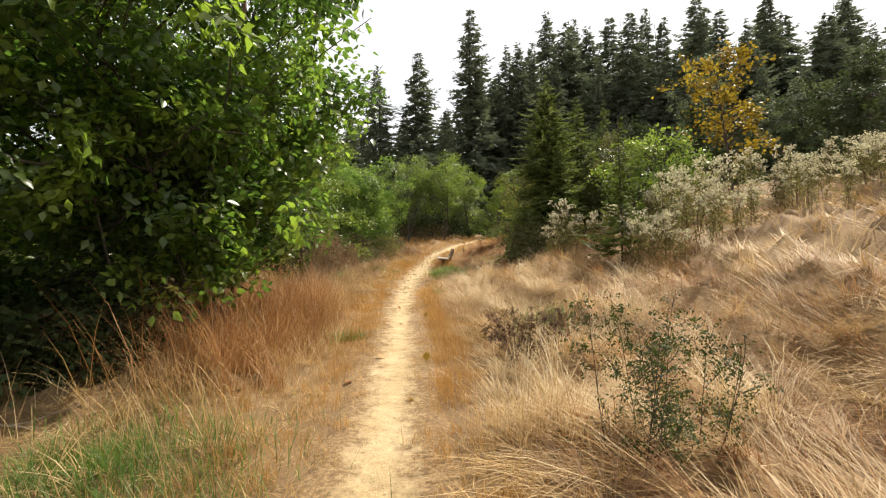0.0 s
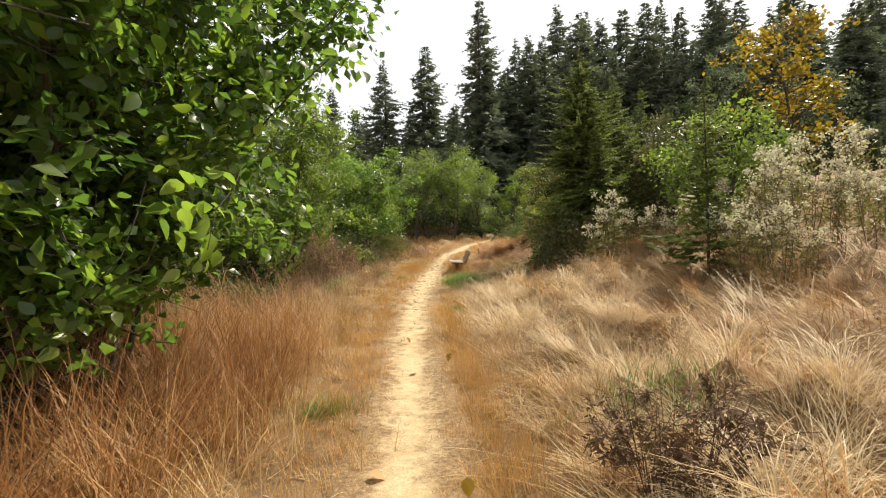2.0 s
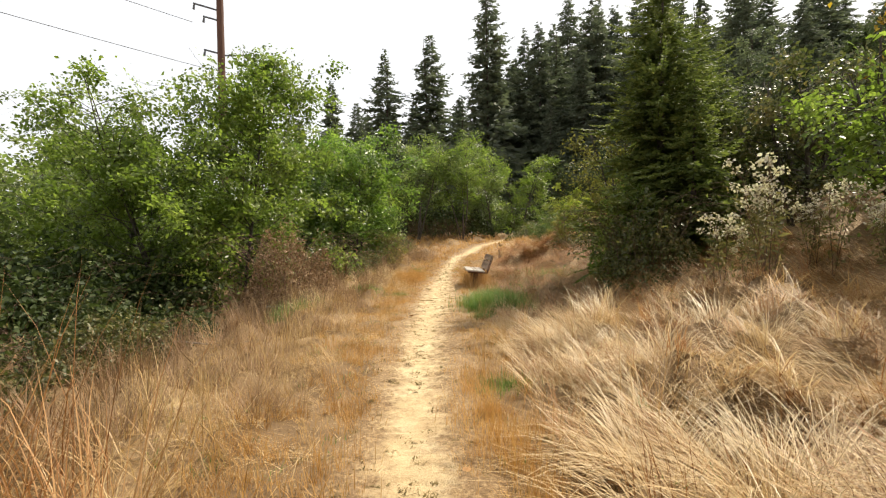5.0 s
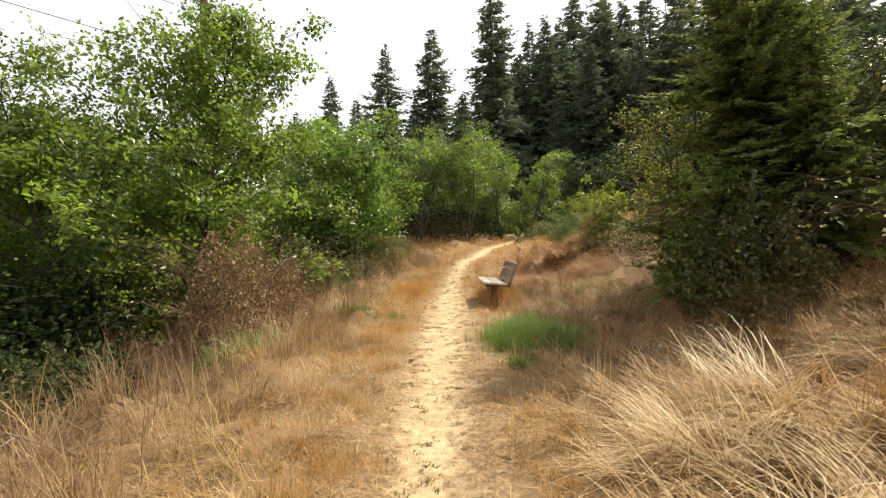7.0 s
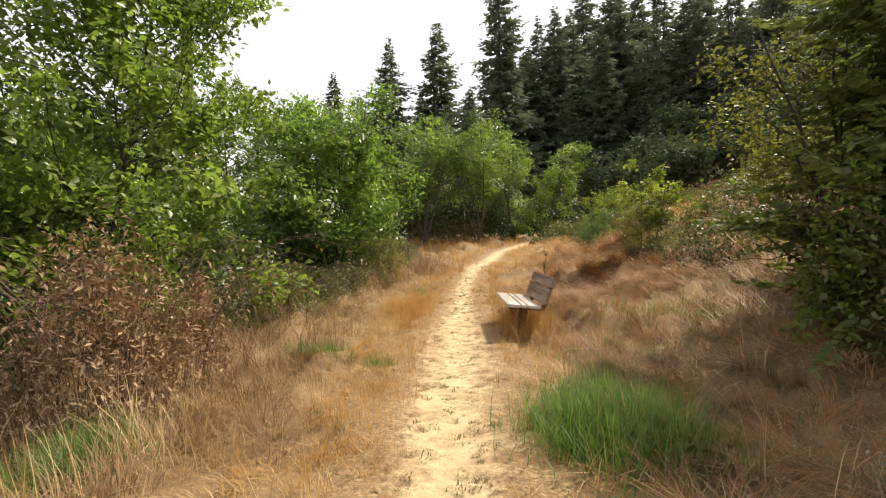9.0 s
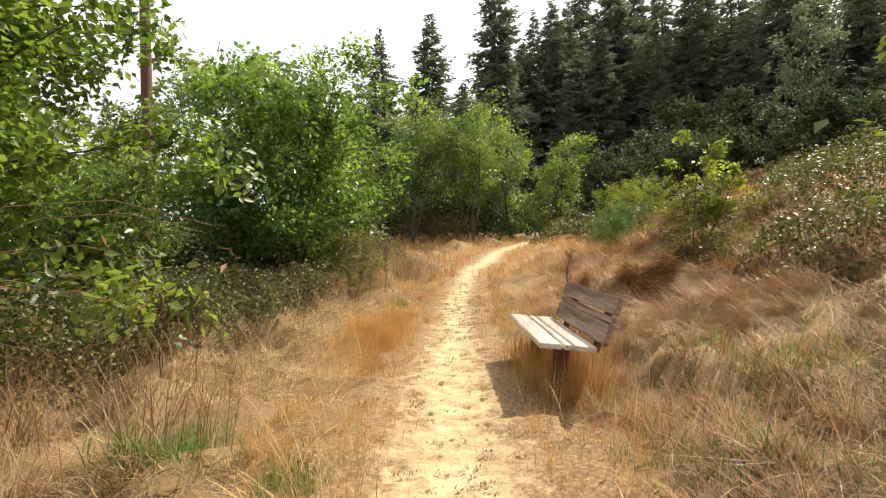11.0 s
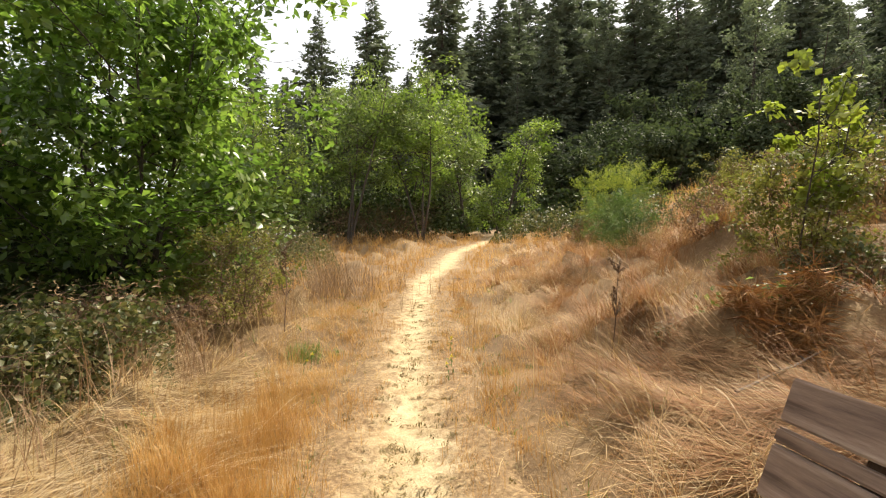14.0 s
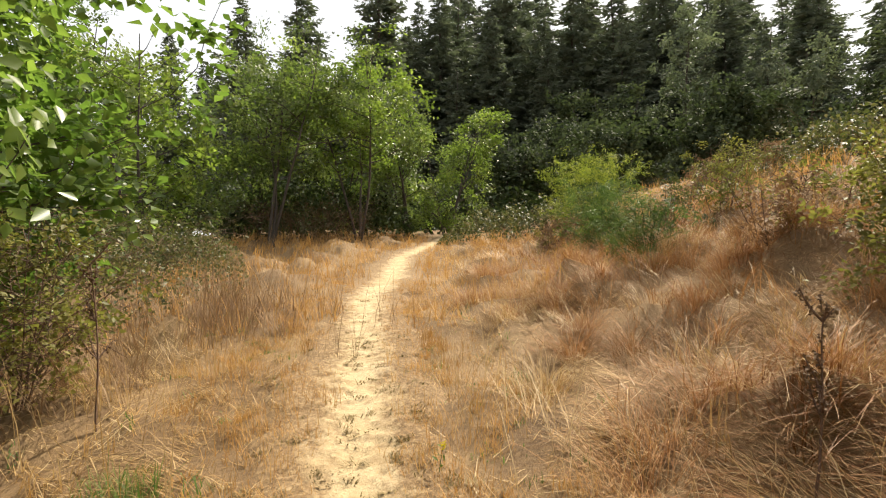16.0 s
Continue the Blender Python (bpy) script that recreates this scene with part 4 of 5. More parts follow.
grass("bent_grass", p, 0.3, 0.0036, M_FUZZ, rs, (0.1, 0.6), None, 2, "hazy strip of fine orange bent grass edging the trail", clump=(46, 0.085))
p = scatter(rs, 2600, -2.0, 2.6, 17, 33, lambda x, y, d: np.exp(-((np.abs(d) - 1.15) / 0.38) ** 2) * (0.35 + 0.65 * (wobble(x, y, 0.8, 43) > -0.1)), 1.0)
grass("bent_grass", p, 0.13, 0.005, M_FUZZ, rs, (0.7, 1.4), None, 2, "short trodden golden grass beside the trail", clump=(20, 0.07))
# straw laid flat behind the bench and before the brambles
p = scatter(rs, 900, 1.7, 5.6, 22.6, 26.2, lambda x, y, d: np.clip((d - 1.3) / 0.5, 0, 1))
grass("straw_grass", p, 0.6, 0.005, M_RUST, rs, (1.35, 1.62), lambda x, y: 2.7 + 0.8 * wobble(x, y, 1.4, 46), 3, "long brown straw combed flat behind the bench", 0.4, clump=(18, 0.1))
p = scatter(rs, 500, -3.0, -0.6, 21.8, 26.4, lambda x, y, d: np.clip((-d - 1.15) / 0.3, 0, 1))
grass("straw_grass", p, 0.62, 0.005, M_BLOND, rs, (1.35, 1.62), lambda x, y: 0.25 + 0.7 * wobble(x, y, 1.4, 47), 3, "long pale straw combed flat before the brambles", 0.35, clump=(17, 0.1))
# tall rusty grass left of the trail
p = scatter(rs, 2000, -5.5, 0.2, 4.4, 11.5, lambda x, y, d: np.clip((-d - 1.0) / 0.4, 0, 1) * np.clip((y - 4.4) / 1.0, 0, 1) * np.clip((11.0 - y) / 2.5, 0, 1) * np.where((y < 8.2) & (x < -1.9), 0.08, 1))
grass("rust_grass", p, 1.05, 0.0065, M_RUST, rs, (0.15, 1.25), None, 3, "tall rust-brown dry grass under the poplar", clump=(17, 0.1))
p = scatter(rs, 500, -4.5, 0.2, 3.4, 11.5, lambda x, y, d: np.clip((-d - 0.85) / 0.4, 0, 1) * np.where((y < 7.5) & (x < -1.6), 0.15, 1))
grass("straw_grass", p, 0.75, 0.0065, M_STRAW, rs, (0.3, 1.35), None, 3, "bent pale straws in the rust-brown grass", clump=(9, 0.12))
# left verge straw and mixed grass
p = scatter(rs, 3800, -4.5, 0.2, 1.0, 30, lambda x, y, d: np.clip((-d - 0.6) / 0.4, 0, 1) * (0.5 + 0.5 * (wobble(x, y, 1.5, 33) > -0.2)) * np.where((y > 5) & (y < 10), 0.35, 1) * np.where((y > 12) & (y < 20) & (d < -2.7), 0.15, 1))
grass("straw_grass", p, 0.36, 0.006, M_STRAW, rs, (1.0, 1.6), lambda x, y: swirl(x, y) + 2.2, 2, "matted tan grass beside the trail", 0.9, clump=(16, 0.1))
p = scatter(rs, 2000, -5.5, 0.2, 9, 31, lambda x, y, d: np.clip((-d - 1.6) / 0.6, 0, 1) * (wobble(x, y, 1.7, 35) > -0.25))
grass("rust_grass", p, 0.62, 0.007, M_BRACKEN, rs, (0.25, 1.05), None, 2, "brown dry grass along the brambles", clump=(17, 0.1))
# rusty laid grass past the bench
p = scatter(rs, 2300, 0.6, 8.5, 22.5, 40, lambda x, y, d: np.clip((d - 1.7) / 1.2, 0, 1) * (0.15 + 0.85 * (wobble(x, y, 1.5, 42) > 0.0)))
grass("rust_grass", p, 0.58, 0.0045, M_RUST, rs, (0.6, 1.75), lambda x, y: 2.9 + 1.0 * wobble(x, y, 2.6, 41), 3, "waves of rust-brown dry grass past the bench", 0.6, clump=(27, 0.13))
p = scatter(rs, 2300, 0.6, 10, 22.5, 40, lambda x, y, d: np.clip((d - 1.1) / 0.6, 0, 1) * np.where(d < 2.8, 1, 0.6))
grass("straw_grass", p, 0.55, 0.0065, M_STRAW, rs, (1.05, 1.65), lambda x, y: 2.9 + 1.0 * wobble(x, y, 2.6, 41), 2, "pale straw among the rust-brown grass", 0.6, clump=(15, 0.11))
p = scatter(rs, 1800, -3, 14, 30, 47, lambda x, y, d: np.clip((np.abs(d) - 0.4) / 0.3, 0, 1))
grass("rust_grass", p, 0.45, 0.014, M_FUZZ, rs, (0.3, 1.0), None, 2, "dry brown grass along the far trail", clump=(10, 0.15))
# upright straw along the left edge, orange patch past it, matted grass under the cedar
p = scatter(rs, 260, -3.4, -0.6, 11.5, 19.0, lambda x, y, d: np.exp(-((d + 2.0) / 0.45) ** 2))
grass("straw_grass", p, 0.55, 0.0055, M_STRAW, rs, (0.12, 0.7), None, 3, "upright straw with bent tips at the thicket's edge", clump=(16, 0.09))
p = np.stack((rs.normal(-0.85, 0.26, 150), rs.normal(24.3, 0.75, 150)), -1)
grass("bent_grass", p, 0.3, 0.0038, M_FUZZ, rs, (0.1, 0.6), None, 2, "hazy patch of fine orange bent grass", clump=(55, 0.08))
p = scatter(rs, 1500, 1.4, 5.4, 15.0, 22.5, lambda x, y, d: np.clip((d - 1.0) / 0.5, 0, 1))
grass("matted_grass", p, 0.26, 0.006, M_BRACKEN, rs, (0.8, 1.6), None, 2, "short matted brown grass in the cedar's shade", clump=(22, 0.1))
p = scatter(rs, 500, 1.4, 5.0, 15.0, 23.5, lambda x, y, d: np.clip((d - 0.9) / 0.5, 0, 1) * (wobble(x, y, 0.9, 44) > -0.1))
grass("matted_grass", p, 0.2, 0.006, M_GRASS_DULL, rs, (0.6, 1.5), None, 2, "thin dull green grass in the cedar's shade", clump=(18, 0.09))
p = scatter(rs, 420, 1.5, 5.0, 15.0, 24.0, lambda x, y, d: np.clip((d - 1.0) / 0.5, 0, 1) * (wobble(x, y, 1.1, 45) > 0.1))
grass("straw_grass", p, 0.45, 0.007, M_STRAW, rs, (1.1, 1.65), None, 3, "pale dead straw strewn in the cedar's shade", clump=(14, 0.1))
# loose litter over the meadow
p = scatter(rs, 30000, -4, 6, 1.5, 32, lambda x, y, d: np.clip(np.abs(d) / 0.8, 0.15, 1), 0.3)
grass("straw_litter", p, 0.2, 0.006, M_STRAW, rs, (1.3, 1.6), None, 2, "loose straw strewn over the ground", sink=-0.012)
p = scatter(rs, 900, -1.7, 2.2, 1.5, 30, lambda x, y, d: np.clip((np.abs(d) - 0.5) / 0.4, 0, 1), 1.0)
grass("straw_grass", p, 0.62, 0.0045, M_STRAW, rs, (0.2, 0.8), None, 3, "single bleached straws standing along the verges", clump=(3, 0.06))
# low dull tufts standing in the trail
p = scatter(rs, 4200, -0.8, 1.6, 9.5, 33, lambda x, y, d: np.exp(-(d / 0.55) ** 2) * (wobble(x, y, 0.5, 37) > -0.3), -1)
grass("trail_tuft", p, 0.036, 0.009, M_TUFT, rs, (0.8, 1.5), None, 2, "tiny dull tufts of trodden grass in the trail", clump=(13, 0.028), sink=-0.022)
p = scatter(rs, 420, -1.8, 2.2, 11, 31, lambda x, y, d: np.clip((np.abs(d) - 0.3) / 0.3, 0, 1), 0.7)
grass("verge_tuft", p, 0.09, 0.007, M_GRASS, rs, (0.4, 1.2), None, 2, "small green weeds on the dry verge", clump=(12, 0.05))
# drooping tussocks
def tussocks(n, x0, x1, y0, y1, keep, mat, label, blades=150, length=0.52):
    c = scatter(rs, n, x0, x1, y0, y1, keep, 1.5)
    off = rs.normal(0, 0.11, (len(c) * blades, 2))
    out = np.arctan2(off[:, 1], off[:, 0])
    grass("grass_tussock", np.repeat(c, blades, 0) + off, length, 0.0045, mat, rs, (0.35, 2.0), lambda x, y: out, 4, label, 0.25)


tussocks(110, 1.6, 7.0, 26.0, 34.0, lambda x, y, d: np.clip((d - 1.3) / 0.5, 0, 1), M_RUST, "rounded drooping tussocks of rust-brown grass", 190, 0.55)
tussocks(22, 1.6, 6.0, 26.4, 31.0, lambda x, y, d: np.clip((d - 1.2) / 0.5, 0, 1), M_STRAW, "rounded drooping tussocks of pale straw", 150, 0.6)
tussocks(26, 1.5, 4.0, 2.5, 14.0, lambda x, y, d: np.clip((d - 1.0) / 0.5, 0, 1), M_BLOND, "drooping tussocks of bleached straw", 170, 0.66)
tussocks(26, 1.5, 6.5, 2.5, 16.0, lambda x, y, d: np.clip((d - 1.0) / 0.5, 0, 1), M_BRACKEN, "dull brown drooping tussocks among the straw")
tussocks(30, -3.2, -0.8, 11.0, 20.0, lambda x, y, d: np.clip((-d - 1.2) / 0.4, 0, 1), M_BRACKEN, "dull brown drooping tussocks at the thicket's edge")
# reeds at the bend, tufts under the bench
p = np.stack((rs.normal(-0.75, 0.45, 50), rs.normal(30.7, 0.7, 50)), -1)
grass("reed_grass", p, 0.95, 0.006, M_BRACKEN, rs, (0.1, 0.8), None, 4, "stand of tall reddish dry reed grass", clump=(18, 0.12))
p = np.stack((rs.uniform(0.98, 1.6, 110), rs.uniform(21.4, 23.0, 110)), -1)
grass("bent_grass", p, 0.42, 0.005, M_FUZZ, rs, (0.1, 0.6), None, 3, "brown grass grown up around the bench's feet", clump=(28, 0.07))
# green patches
for k, (cx, cy, r, n, l) in enumerate(((1.4, 18.0, 0.55, 5200, 0.42), (1.05, 16.8, 0.15, 500, 0.16), (-2.5, 17.4, 0.4, 1200, 0.4), (-1.2, 3.2, 0.9, 3200, 0.26), (-0.8, 27.0, 0.16, 260, 0.25), (-0.75, 20.1, 0.22, 420, 0.14), (-1.6, 20.3, 0.35, 900, 0.2), (3.2, 21.5, 1.1, 1000, 0.22), (2.3, 6.9, 0.45, 500, 0.3), (0.95, 12.9, 0.25, 350, 0.15), (-0.35, 7.4, 0.25, 350, 0.2), (2.2, 20.3, 0.8, 800, 0.16))):
    p = np.stack((rs.normal(cx, r * 0.55, n), rs.normal(cy, r * 0.55, n)), -1)
    grass("green_grass", p, l, 0.007, M_GRASS, rs, (0.2, 1.0), None, 3, "patch of fresh green grass in the dry meadow")

# ---- bench ----
def board(size, bevel=0.008, seed=0, cuts=10):
    """A worn board along y: bevelled, its faces and ends slightly uneven."""
    r = random.Random(seed)
    bm = bmesh.new()
    bmesh.ops.create_cube(bm, size=1.0)
    bmesh.ops.scale(bm, vec=size, verts=bm.verts)
    long = [e for e in bm.edges if abs(e.verts[0].co.y - e.verts[1].co.y) > 0.1]
    bmesh.ops.subdivide_edges(bm, edges=long, cuts=cuts)
    bmesh.ops.bevel(bm, geom=[e for e in bm.edges if e.calc_face_angle(0) > 0.7], offset=bevel, segments=2, affect="EDGES")
    for v in bm.verts:
        v.co += Vector((r.uniform(-1, 1), r.uniform(-1, 1), r.uniform(-1, 1))) * 0.0018
    return bm


bench = thing("bench", 1.26, 22.2, "weathered grey-brown wooden bench with a plank seat and back", "bench")
bench.rotation_euler = (0, radians(5.5), radians(1.0))
BZ = 0.455
# seat boards take the paler wood with sun glare in its colour
for k, (dx, w) in enumerate(((-0.26, 0.20), (-0.105, 0.07), (0.045, 0.19))):
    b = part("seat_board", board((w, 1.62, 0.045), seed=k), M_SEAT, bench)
    b.location = (dx, 0.0, BZ)
lean = radians(15)
for k, (h, w) in enumerate(((0.115, 0.19), (0.245, 0.055), (0.375, 0.16))):
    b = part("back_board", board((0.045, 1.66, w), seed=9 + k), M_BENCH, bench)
    b.location = (0.20 + math.sin(lean) * h, 0.02, BZ + 0.02 + math.cos(lean) * h)
    b.rotation_euler = (0, lean, 0)
for y in (-0.52, 0.52):
    b = part("post", board((0.12, 0.12, BZ + 0.1), 0.012, 20, 2), M_POST, bench)
    b.location = (-0.08, y, (BZ - 0.14) / 2)
    b = part("back_brace", board((0.05, 0.09, 0.5), 0.008, 22, 2), M_POST, bench)
    b.location = (0.285, y, BZ + 0.17)
    b.rotation_euler = (0, lean, 0)
    b = part("cross_rail", board((0.5, 0.09, 0.05), 0.008, 24, 2), M_POST, bench)
    b.location = (-0.05, y, BZ - 0.048)

# ---- power pole ----
pole = thing("utility_pole", -15.2, 42.2, "tall reddish-brown wooden utility pole with short iron brackets", "utility pole")
bm = bmesh.new()
bmesh.ops.create_cone(bm, cap_ends=True, segments=16, radius1=0.30, radius2=0.21, depth=22.5)
bmesh.ops.translate(bm, vec=(0, 0, 11.0), verts=bm.verts)
part("pole", bm, M_POLE, pole)
for h, turn, reach in ((17.0, 205, 1.5), (16.3, 205, 0.9), (14.0, 205, 0.9), (13.9, 25, 1.6)):
    bm = board((0.08, reach, 0.10), 0.012, 3, 2)
    bmesh.ops.translate(bm, vec=(0, reach / 2 + 0.2, 0), verts=bm.verts)
    bracket = part("bracket", bm, M_WIRE, pole, "dark iron bracket")
    bracket.location, bracket.rotation_euler = (0, 0, h), (radians(8), 0, radians(turn - 90))
    bm = bmesh.new()
    bmesh.ops.create_cone(bm, cap_ends=True, segments=10, radius1=0.08, radius2=0.05, depth=0.4)
    c = part("insulator", bm, M_WIRE, bracket)
    c.location = (0, reach + 0.12, -0.2)


def power_line(a, b, sag):
    f = np.linspace(0, 1, 40)
    pts = np.array(a) + (np.array(b) - np.array(a)) * f[:, None]
    pts[:, 2] -= 4 * sag * f * (1 - f)
    v, q = tubes([(pts, 0.018, 0.018)], 5)
    tagged(mesh_object("power_line", v, q, None, M_WIRE), "thin dark overhead power line hung from the pole", "cable")


power_line((-16.2, 41.7, 13.8), (-51, -9, 15.5), 0.8)
power_line((-16.75, 41.5, 16.85), (-53, -9, 18.5), 0.8)

# ---- seeding weeds, stalks and small things ----
def weed(name, x, y, height, seed, label, heads=5, group="seeding weeds"):
    """A tall weed gone to seed: leafy stems that fork into flat tops of pale fluff."""
    rs = np.random.RandomState(seed)
    ob = thing(name, x, y, label, "weed", group)
    lines, leafs, fluff = [], [], []
    for s in range(3):
        a = rs.uniform(0, 6.28)
        st = bent(rs, (rs.normal(0, 0.06), rs.normal(0, 0.06), -0.05), (0.14 * np.cos(a), 0.14 * np.sin(a), 1), height * rs.uniform(0.8, 1.05), 7, 0.3, 0.05)
        lines.append((st, 0.009, 0.004))
        leafs.append(crown_points(rs, [st], 60, 0.07, 0.25))
        for h in range(heads):
            p = st[rs.randint(5, 7)]
            br = bent(rs, p, (rs.normal(0, 0.6), rs.normal(0, 0.6), 1), height * rs.uniform(0.12, 0.26), 4, 0.2, 0.1)
            lines.append((br, 0.004, 0.002))
            fluff.append(br[-1] + rs.normal(0, 0.036, (15, 3)) * np.array((1, 1, 0.95)))
    v, q = tubes(lines, 4)
    tagged(mesh_object("stem", v, q, None, M_STEM, ob), kind="stuff")
    v, q, t, tone = leaf_mesh(np.concatenate(leafs), 0.12, rs, 0.25, up=0.1)
    tagged(mesh_object("foliage", v, q, t, M_WEED, ob, tone), kind="stuff")
    v, q, t, tone = leaf_mesh(np.concatenate(fluff), 0.05, rs, 0.9, up=0.2)
    tagged(mesh_object("seed_fluff", v, q, t, M_FLUFF, ob, tone), kind="stuff")
    return ob


M_BROOM_DARK = foliage("broom_leaf", (0.025, 0.036, 0.01), (0.06, 0.078, 0.02), (0.15, 0.165, 0.05), 0.3, 0.5, 2.0, 0.25, 1.2)
M_WEED = foliage("weed_leaf", (0.07, 0.065, 0.025), (0.17, 0.15, 0.055), (0.32, 0.26, 0.11), 0.35, 0.5, 1.5, 0.3, 1.2)
rs = np.random.RandomState(9)
kinds = [weed("seeding_weed", *p, "tall weed with clusters of white seed fluff on the bank") for p in ((5.6, 10.2, 1.05, 1), (4.6, 14.6, 1.15, 2), (7.0, 11.6, 1.3, 3), (9.6, 13.6, 1.5, 4))]
spots = [(rs.uniform(5.2, 6.6), rs.uniform(9.6, 12.8)) for _ in range(10)] + [(rs.uniform(4.1, 6.0), rs.uniform(14.0, 15.8)) for _ in range(10)]
for _ in range(52):
    u = rs.rand()
    spots.append((6.3 + 8.5 * u + rs.normal(0, 0.5), 11.3 + 3.0 * u + rs.normal(0, 1.2)))
for k, (x, y) in enumerate(spots):
    c = copy_thing(kinds[k % 4], Matrix.Translation((x, y, float(ground_z(x, y)))) @ pose(0, 0, 0, 0, 0, rs.uniform(0, 360)))
    c.scale = (rs.uniform(0.65, 1.15),) * 3


def stalk(x, y, height, seed, label, name="dock_stalk"):
    """A dead stem with short seed-laden side shoots."""
    rs = np.random.RandomState(seed)
    ob = thing(name, x, y, label, "dead stalk")
    st = bent(rs, (0, 0, -0.05), (0.03, 0.02, 1), height, 10, 0.2, 0.05)
    lines, pos = [(st, 0.008, 0.004)], []
    for k in range(13):
        p = st[rs.randint(4, 10)]
        a = rs.uniform(0, 6.28)
        s = bent(rs, p, (np.cos(a), np.sin(a), 0.9), height * rs.uniform(0.08, 0.2), 4, 0.9, 0.14)
        lines.append((s, 0.006, 0.003))
        pos.append(crown_points(rs, [s], 26, 0.008, 0.2))
    pos.append(crown_points(rs, [st[7:]], 30, 0.008, 0.1))
    v, q = tubes(lines, 5)
    mesh_object("stem", v, q, None, M_STEM, ob)
    v, q, t, tone = leaf_mesh(np.concatenate(pos), 0.02, rs, 0.8)
    tagged(mesh_object("seed_chaff", v, q, t, M_DEAD, ob, tone), kind="stuff")
    return ob


stalk(2.3, 25.9, 0.95, 1, "dark brown dead dock stalk in the rust-brown grass")
stalk(-1.13, 27.6, 1.05, 2, "dark brown dead dock stalk beside the trail")
stalk(-2.35, 21.5, 0.85, 6, "brown dead stalk at the edge of the brambles")
stalk(-2.5, 21.75, 0.75, 7, "short brown dead stalk beside another")
stalk(-2.2, 21.8, 0.8, 8, "brown dead stalk leaning by the brambles")
stalk(2.55, 6.6, 0.4, 5, "short dead stalk in the pale straw")

leafy("young_broom", 2.1, 3.25, 1.15, 0.26, 0.04, 3800, 0.028, M_BROOM_DARK, 140, "young dark green broom shrub with upright shoots in the straw", "shrub", stems=6, limbs=60, trunk_r=0.005, spread=0.014, aspect=0.45, rise=1.2, twigs=2, per=5)
leafy("young_broom", 2.5, 3.35, 0.8, 0.24, 0.04, 2200, 0.028, M_BROOM_DARK, 141, "young dark green broom shrub with thin upright shoots", "shrub", stems=5, limbs=44, trunk_r=0.005, spread=0.014, aspect=0.45, rise=1.2, twigs=2, per=5)
leafy("dead_broom", 1.95, 5.9, 0.72, 0.34, 0.05, 3200, 0.05, M_DEAD, 142, "dead dark twiggy clump in the pale straw", "dead shrub", stems=22, limbs=120, trunk_r=0.006, spread=0.02, aspect=0.3, rise=0.8, bark=M_STEM)
leafy("broom_bush", 4.9, 30.6, 0.95, 0.75, 0.04, 2600, 0.08, M_BROOM, 143, "feathery green broom in the rust-brown grass", **BROOM)
thicket("grass_hummock", 3.5, 25.2, 0.45, 0.35, 0.32, 2200, 0.22, M_RUST, 144, "hummock of arched dead straw over a hollow", "hummock", canes=20, aspect=0.02, up=0.4)


def seed_tuft(x, y, r, seed):
    """A low weed whose head has burst into pale fluff."""
    rs = np.random.RandomState(seed)
    ob = thing("seed_tuft", x, y, "low weed with a burst head of pale fluff", "weed", "seed tufts")
    st = bent(rs, (0, 0, -0.03), (0.1, 0.05, 1), 0.16, 5, 0.1, 0.05)
    v, q = tubes([(st, 0.005, 0.004)], 5)
    mesh_object("stem", v, q, None, M_STEM, ob)
    v, q, t, tone = leaf_mesh(st[-1] + rs.normal(0, r, (90, 3)) * np.array((1, 1, 0.6)), 0.05, rs, 0.5, up=0.0)
    tagged(mesh_object("seed_fluff", v, q, t, M_FLUFF, ob, tone), kind="stuff")
    v, q, t, tone = leaf_mesh(rs.normal(0, 0.05, (16, 3)) * np.array((1, 1, 0.3)) + np.array((0, 0, 0.06)), 0.1, rs, 0.4)
    tagged(mesh_object("foliage", v, q, t, M_GRASS, ob, tone), kind="stuff")
    return ob


for k, (x, y, r) in enumerate(((2.83, 25.85, 0.05), (2.9, 17.3, 0.05), (3.9, 18.1, 0.06), (4.35, 17.9, 0.06), (2.0, 13.4, 0.035))):
    seed_tuft(x, y, r, 760 + k)


def fallen_leaf(x, y, size, seed, mat, label, turn):
    rs = np.random.RandomState(seed)
    v, q, t, tone = leaf_mesh(np.zeros((1, 3)), size, rs, 0.8, up=6, fine=True)
    v[:, 2] -= v[:, 2].min()
    ob = mesh_object("fallen_leaf", v, q, t, mat, None, tone)
    ob.location, ob.rotation_euler = (x, y, float(ground_z(x, y)) + 0.028), (0, 0, turn)
    return tagged(ob, label, "leaf", "fallen leaves")


for k, (x, y, mat) in enumerate(((0.66, 4.72, M_YELLOW), (0.35, 8.4, M_YELLOW), (-1.5, 3.7, M_YELLOW), (-0.72, 3.3, M_YELLOW), (-0.25, 17.1, M_RUST), (0.2, 6.2, M_RUST), (0.75, 8.9, M_YELLOW), (0.15, 9.9, M_RUST), (0.8, 6.0, M_YELLOW), (0.05, 5.3, M_RUST), (0.5, 11.2, M_RUST))):
    fallen_leaf(x, y, 0.11, 200 + k, mat, "yellow fallen leaf lying on the dry trail" if mat is M_YELLOW else "brown fallen leaf lying on the dry trail", k * 1.3)


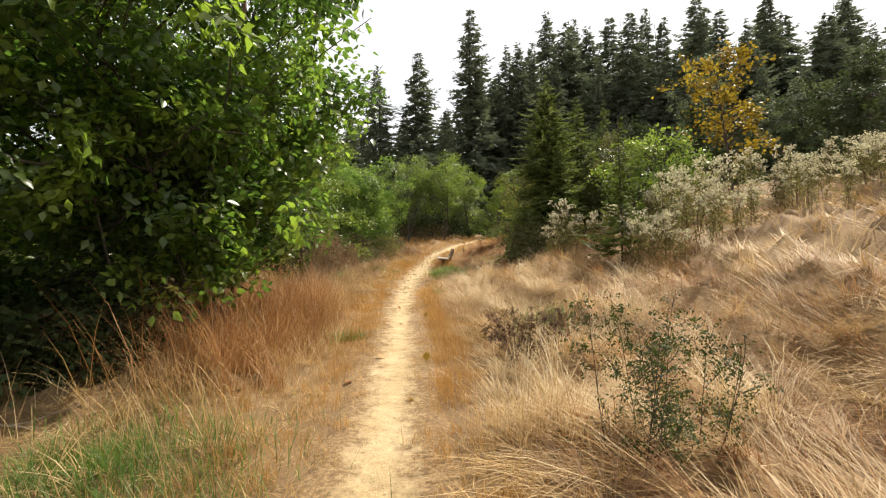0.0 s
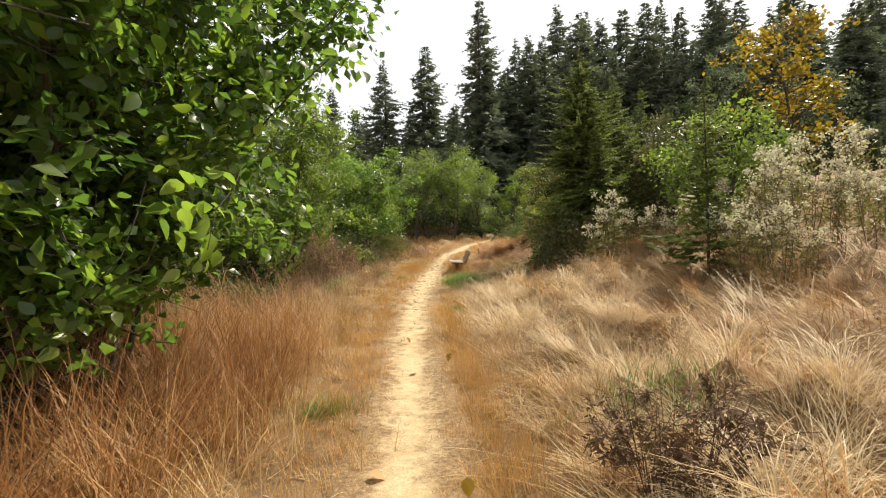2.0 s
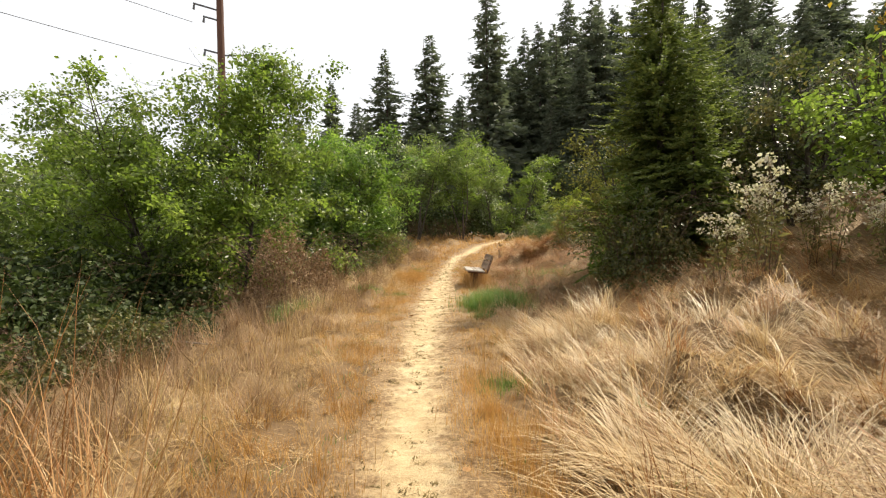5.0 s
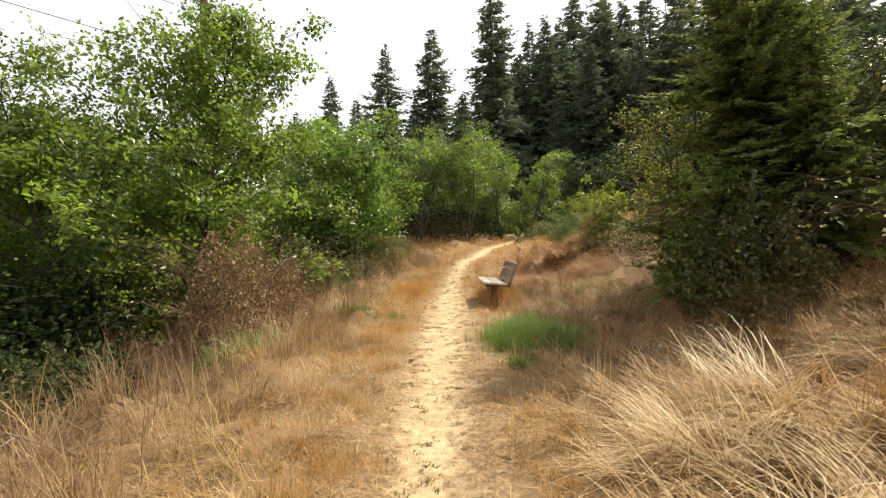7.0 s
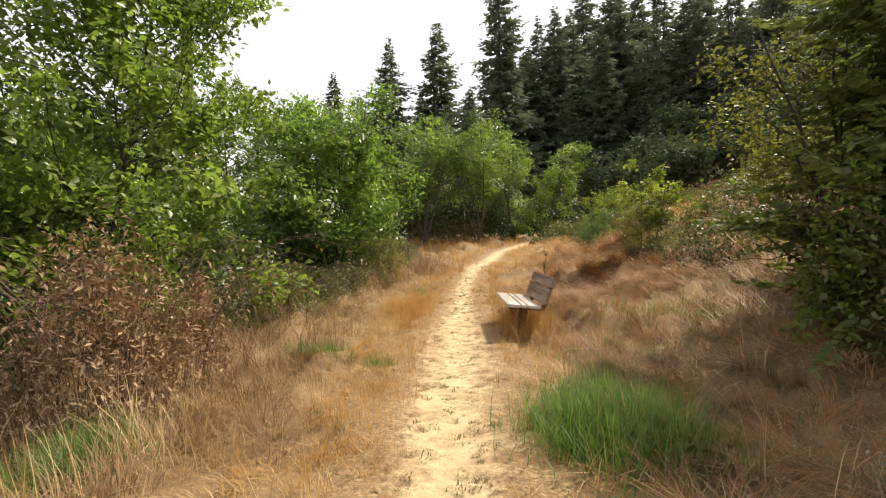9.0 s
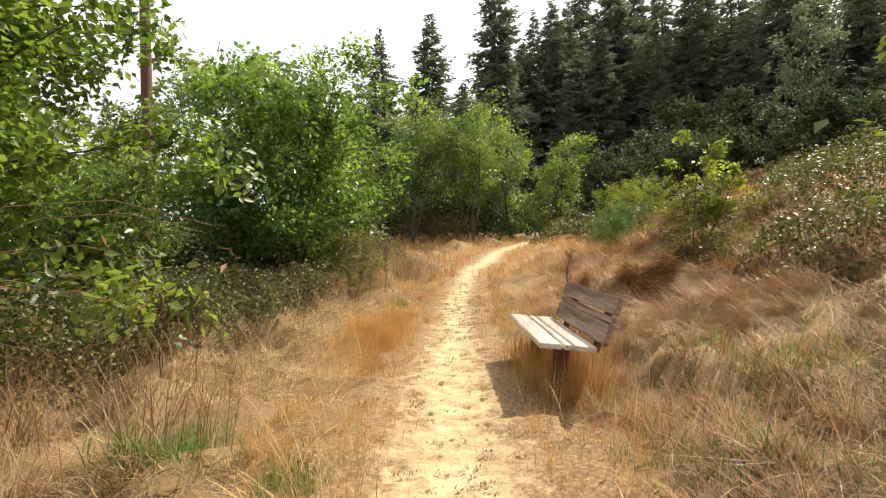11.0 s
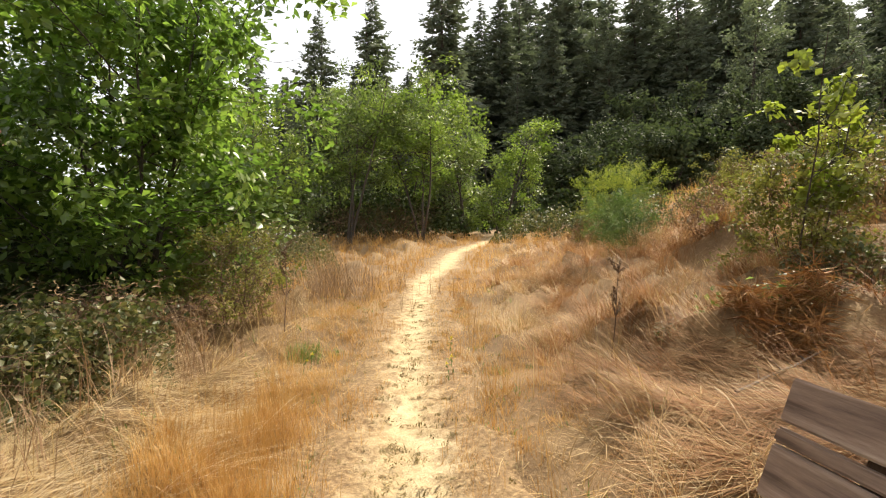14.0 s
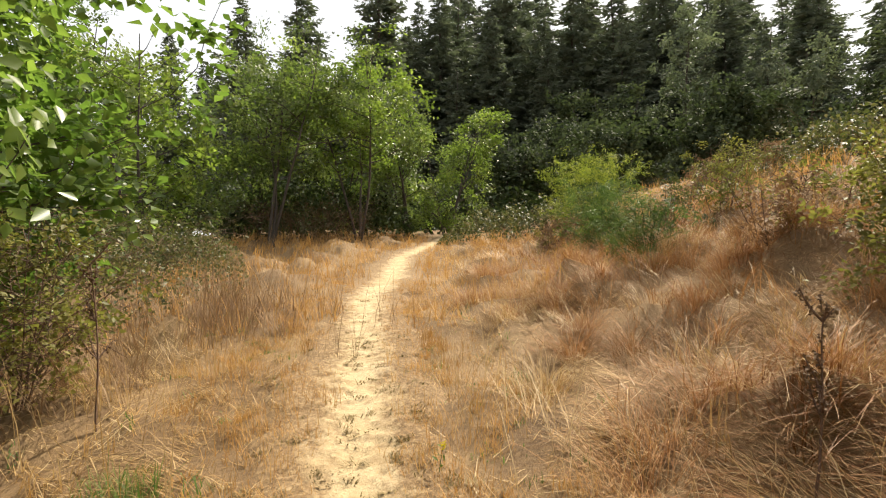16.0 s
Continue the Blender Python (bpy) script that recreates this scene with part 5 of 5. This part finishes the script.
def clod(x, y, r, seed):
    """A lump of dark earth with a rough surface."""
    bm = bmesh.new()
    bmesh.ops.create_icosphere(bm, subdivisions=3, radius=r)
    for v in bm.verts:
        n = noise.noise(v.co * (6 + seed) + Vector((seed, 0, 0)))
        v.co = v.co * (1 + 0.35 * n)
        v.co.z *= 0.55
    me = bpy.data.meshes.new("clod")
    bm.to_mesh(me)
    bm.free()
    me.materials.append(M_SOIL)
    ob = new("clod", me)
    ob.location = (x, y, float(ground_z(x, y)) + r * 0.45)
    return tagged(ob, "lump of dark bare earth in the pale straw", "earth clod", "earth clods")


for k, (x, y, r) in enumerate(((5.67, 8.42, 0.17), (5.3, 8.2, 0.12), (5.1, 7.6, 0.11), (6.3, 8.6, 0.14))):
    clod(x, y, r, k)


def fallen_branch(x, y, length, turn, seed, z=0.06):
    rs = np.random.RandomState(seed)
    lines = [(bent(rs, (0, 0, 0), (1, 0, 0.02), length, 9, 0.0, 0.05), 0.014, 0.006)]
    for k in range(3):
        lines.append((bent(rs, lines[0][0][2 + 2 * k], (0.8, rs.normal(0, 0.6), 0.1), length * 0.3, 5, 0.0, 0.1), 0.008, 0.003))
    v, q = tubes(lines, 6)
    ob = mesh_object("fallen_branch", v, q, None, M_TWIG, smooth=True)
    ob.location, ob.rotation_euler = (x, y, float(ground_z(x, y)) + z), (0, 0, turn)
    return tagged(ob, "bleached grey dead branch lying in the grass", "branch")


M_TWIG = solid("bleached_twig", [(0.3, (0.16, 0.12, 0.09)), (0.7, (0.38, 0.32, 0.26))], 14, bump=0.4)
fallen_branch(-3.6, 4.4, 1.9, 0.05, 1, 0.16)
fallen_branch(-2.9, 3.6, 1.3, 0.5, 2, 0.1)
fallen_branch(-3.4, 14.9, 1.4, -0.4, 3, 0.2)
fallen_branch(-3.3, 18.0, 1.2, 0.9, 4, 0.15)
fallen_branch(2.6, 24.6, 1.0, 0.3, 5, 0.1)


def flower(x, y, mat, label, seed):
    """A small wild flower: a thin stem with a few leaves and a head of petals."""
    rs = np.random.RandomState(seed)
    ob = thing("wild_flower", x, y, label, "flower", "wild flowers")
    st = bent(rs, (0, 0, -0.02), (rs.normal(0, 0.15), rs.normal(0, 0.15), 1), 0.22, 5, 0.1, 0.06)
    v, q = tubes([(st, 0.003, 0.002)], 4)
    mesh_object("stem", v, q, None, M_BROOM, ob)
    v, q, t, tone = leaf_mesh(crown_points(rs, [st], 8, 0.012, 0.1), 0.05, rs, 0.3)
    tagged(mesh_object("foliage", v, q, t, M_BROOM, ob, tone), kind="stuff")
    v, q, t, tone = leaf_mesh(st[-1] + rs.normal(0, 0.006, (14, 3)), 0.022, rs, 0.5)
    mesh_object("bloom", v, q, t, mat, ob, tone)
    return ob


M_PURPLE = foliage("purple_petal", (0.20, 0.06, 0.22), (0.34, 0.13, 0.36), (0.5, 0.26, 0.5), 0.4, 0.6, 5.0)
M_PETAL = foliage("yellow_petal", (0.5, 0.36, 0.02), (0.65, 0.5, 0.03), (0.75, 0.62, 0.08), 0.4, 0.6, 5.0)
for k, (x, y) in enumerate(((1.75, 19.9), (2.15, 20.3), (1.95, 20.7))):
    flower(x, y, M_PURPLE, "purple thistle flower in the sparse green grass", 700 + k)
for k, (x, y) in enumerate(((-0.72, 26.4), (-0.65, 26.6), (0.78, 26.1), (0.85, 26.9), (0.72, 25.9))):
    flower(x, y, M_PETAL, "small yellow wild flower beside the trail", 720 + k)
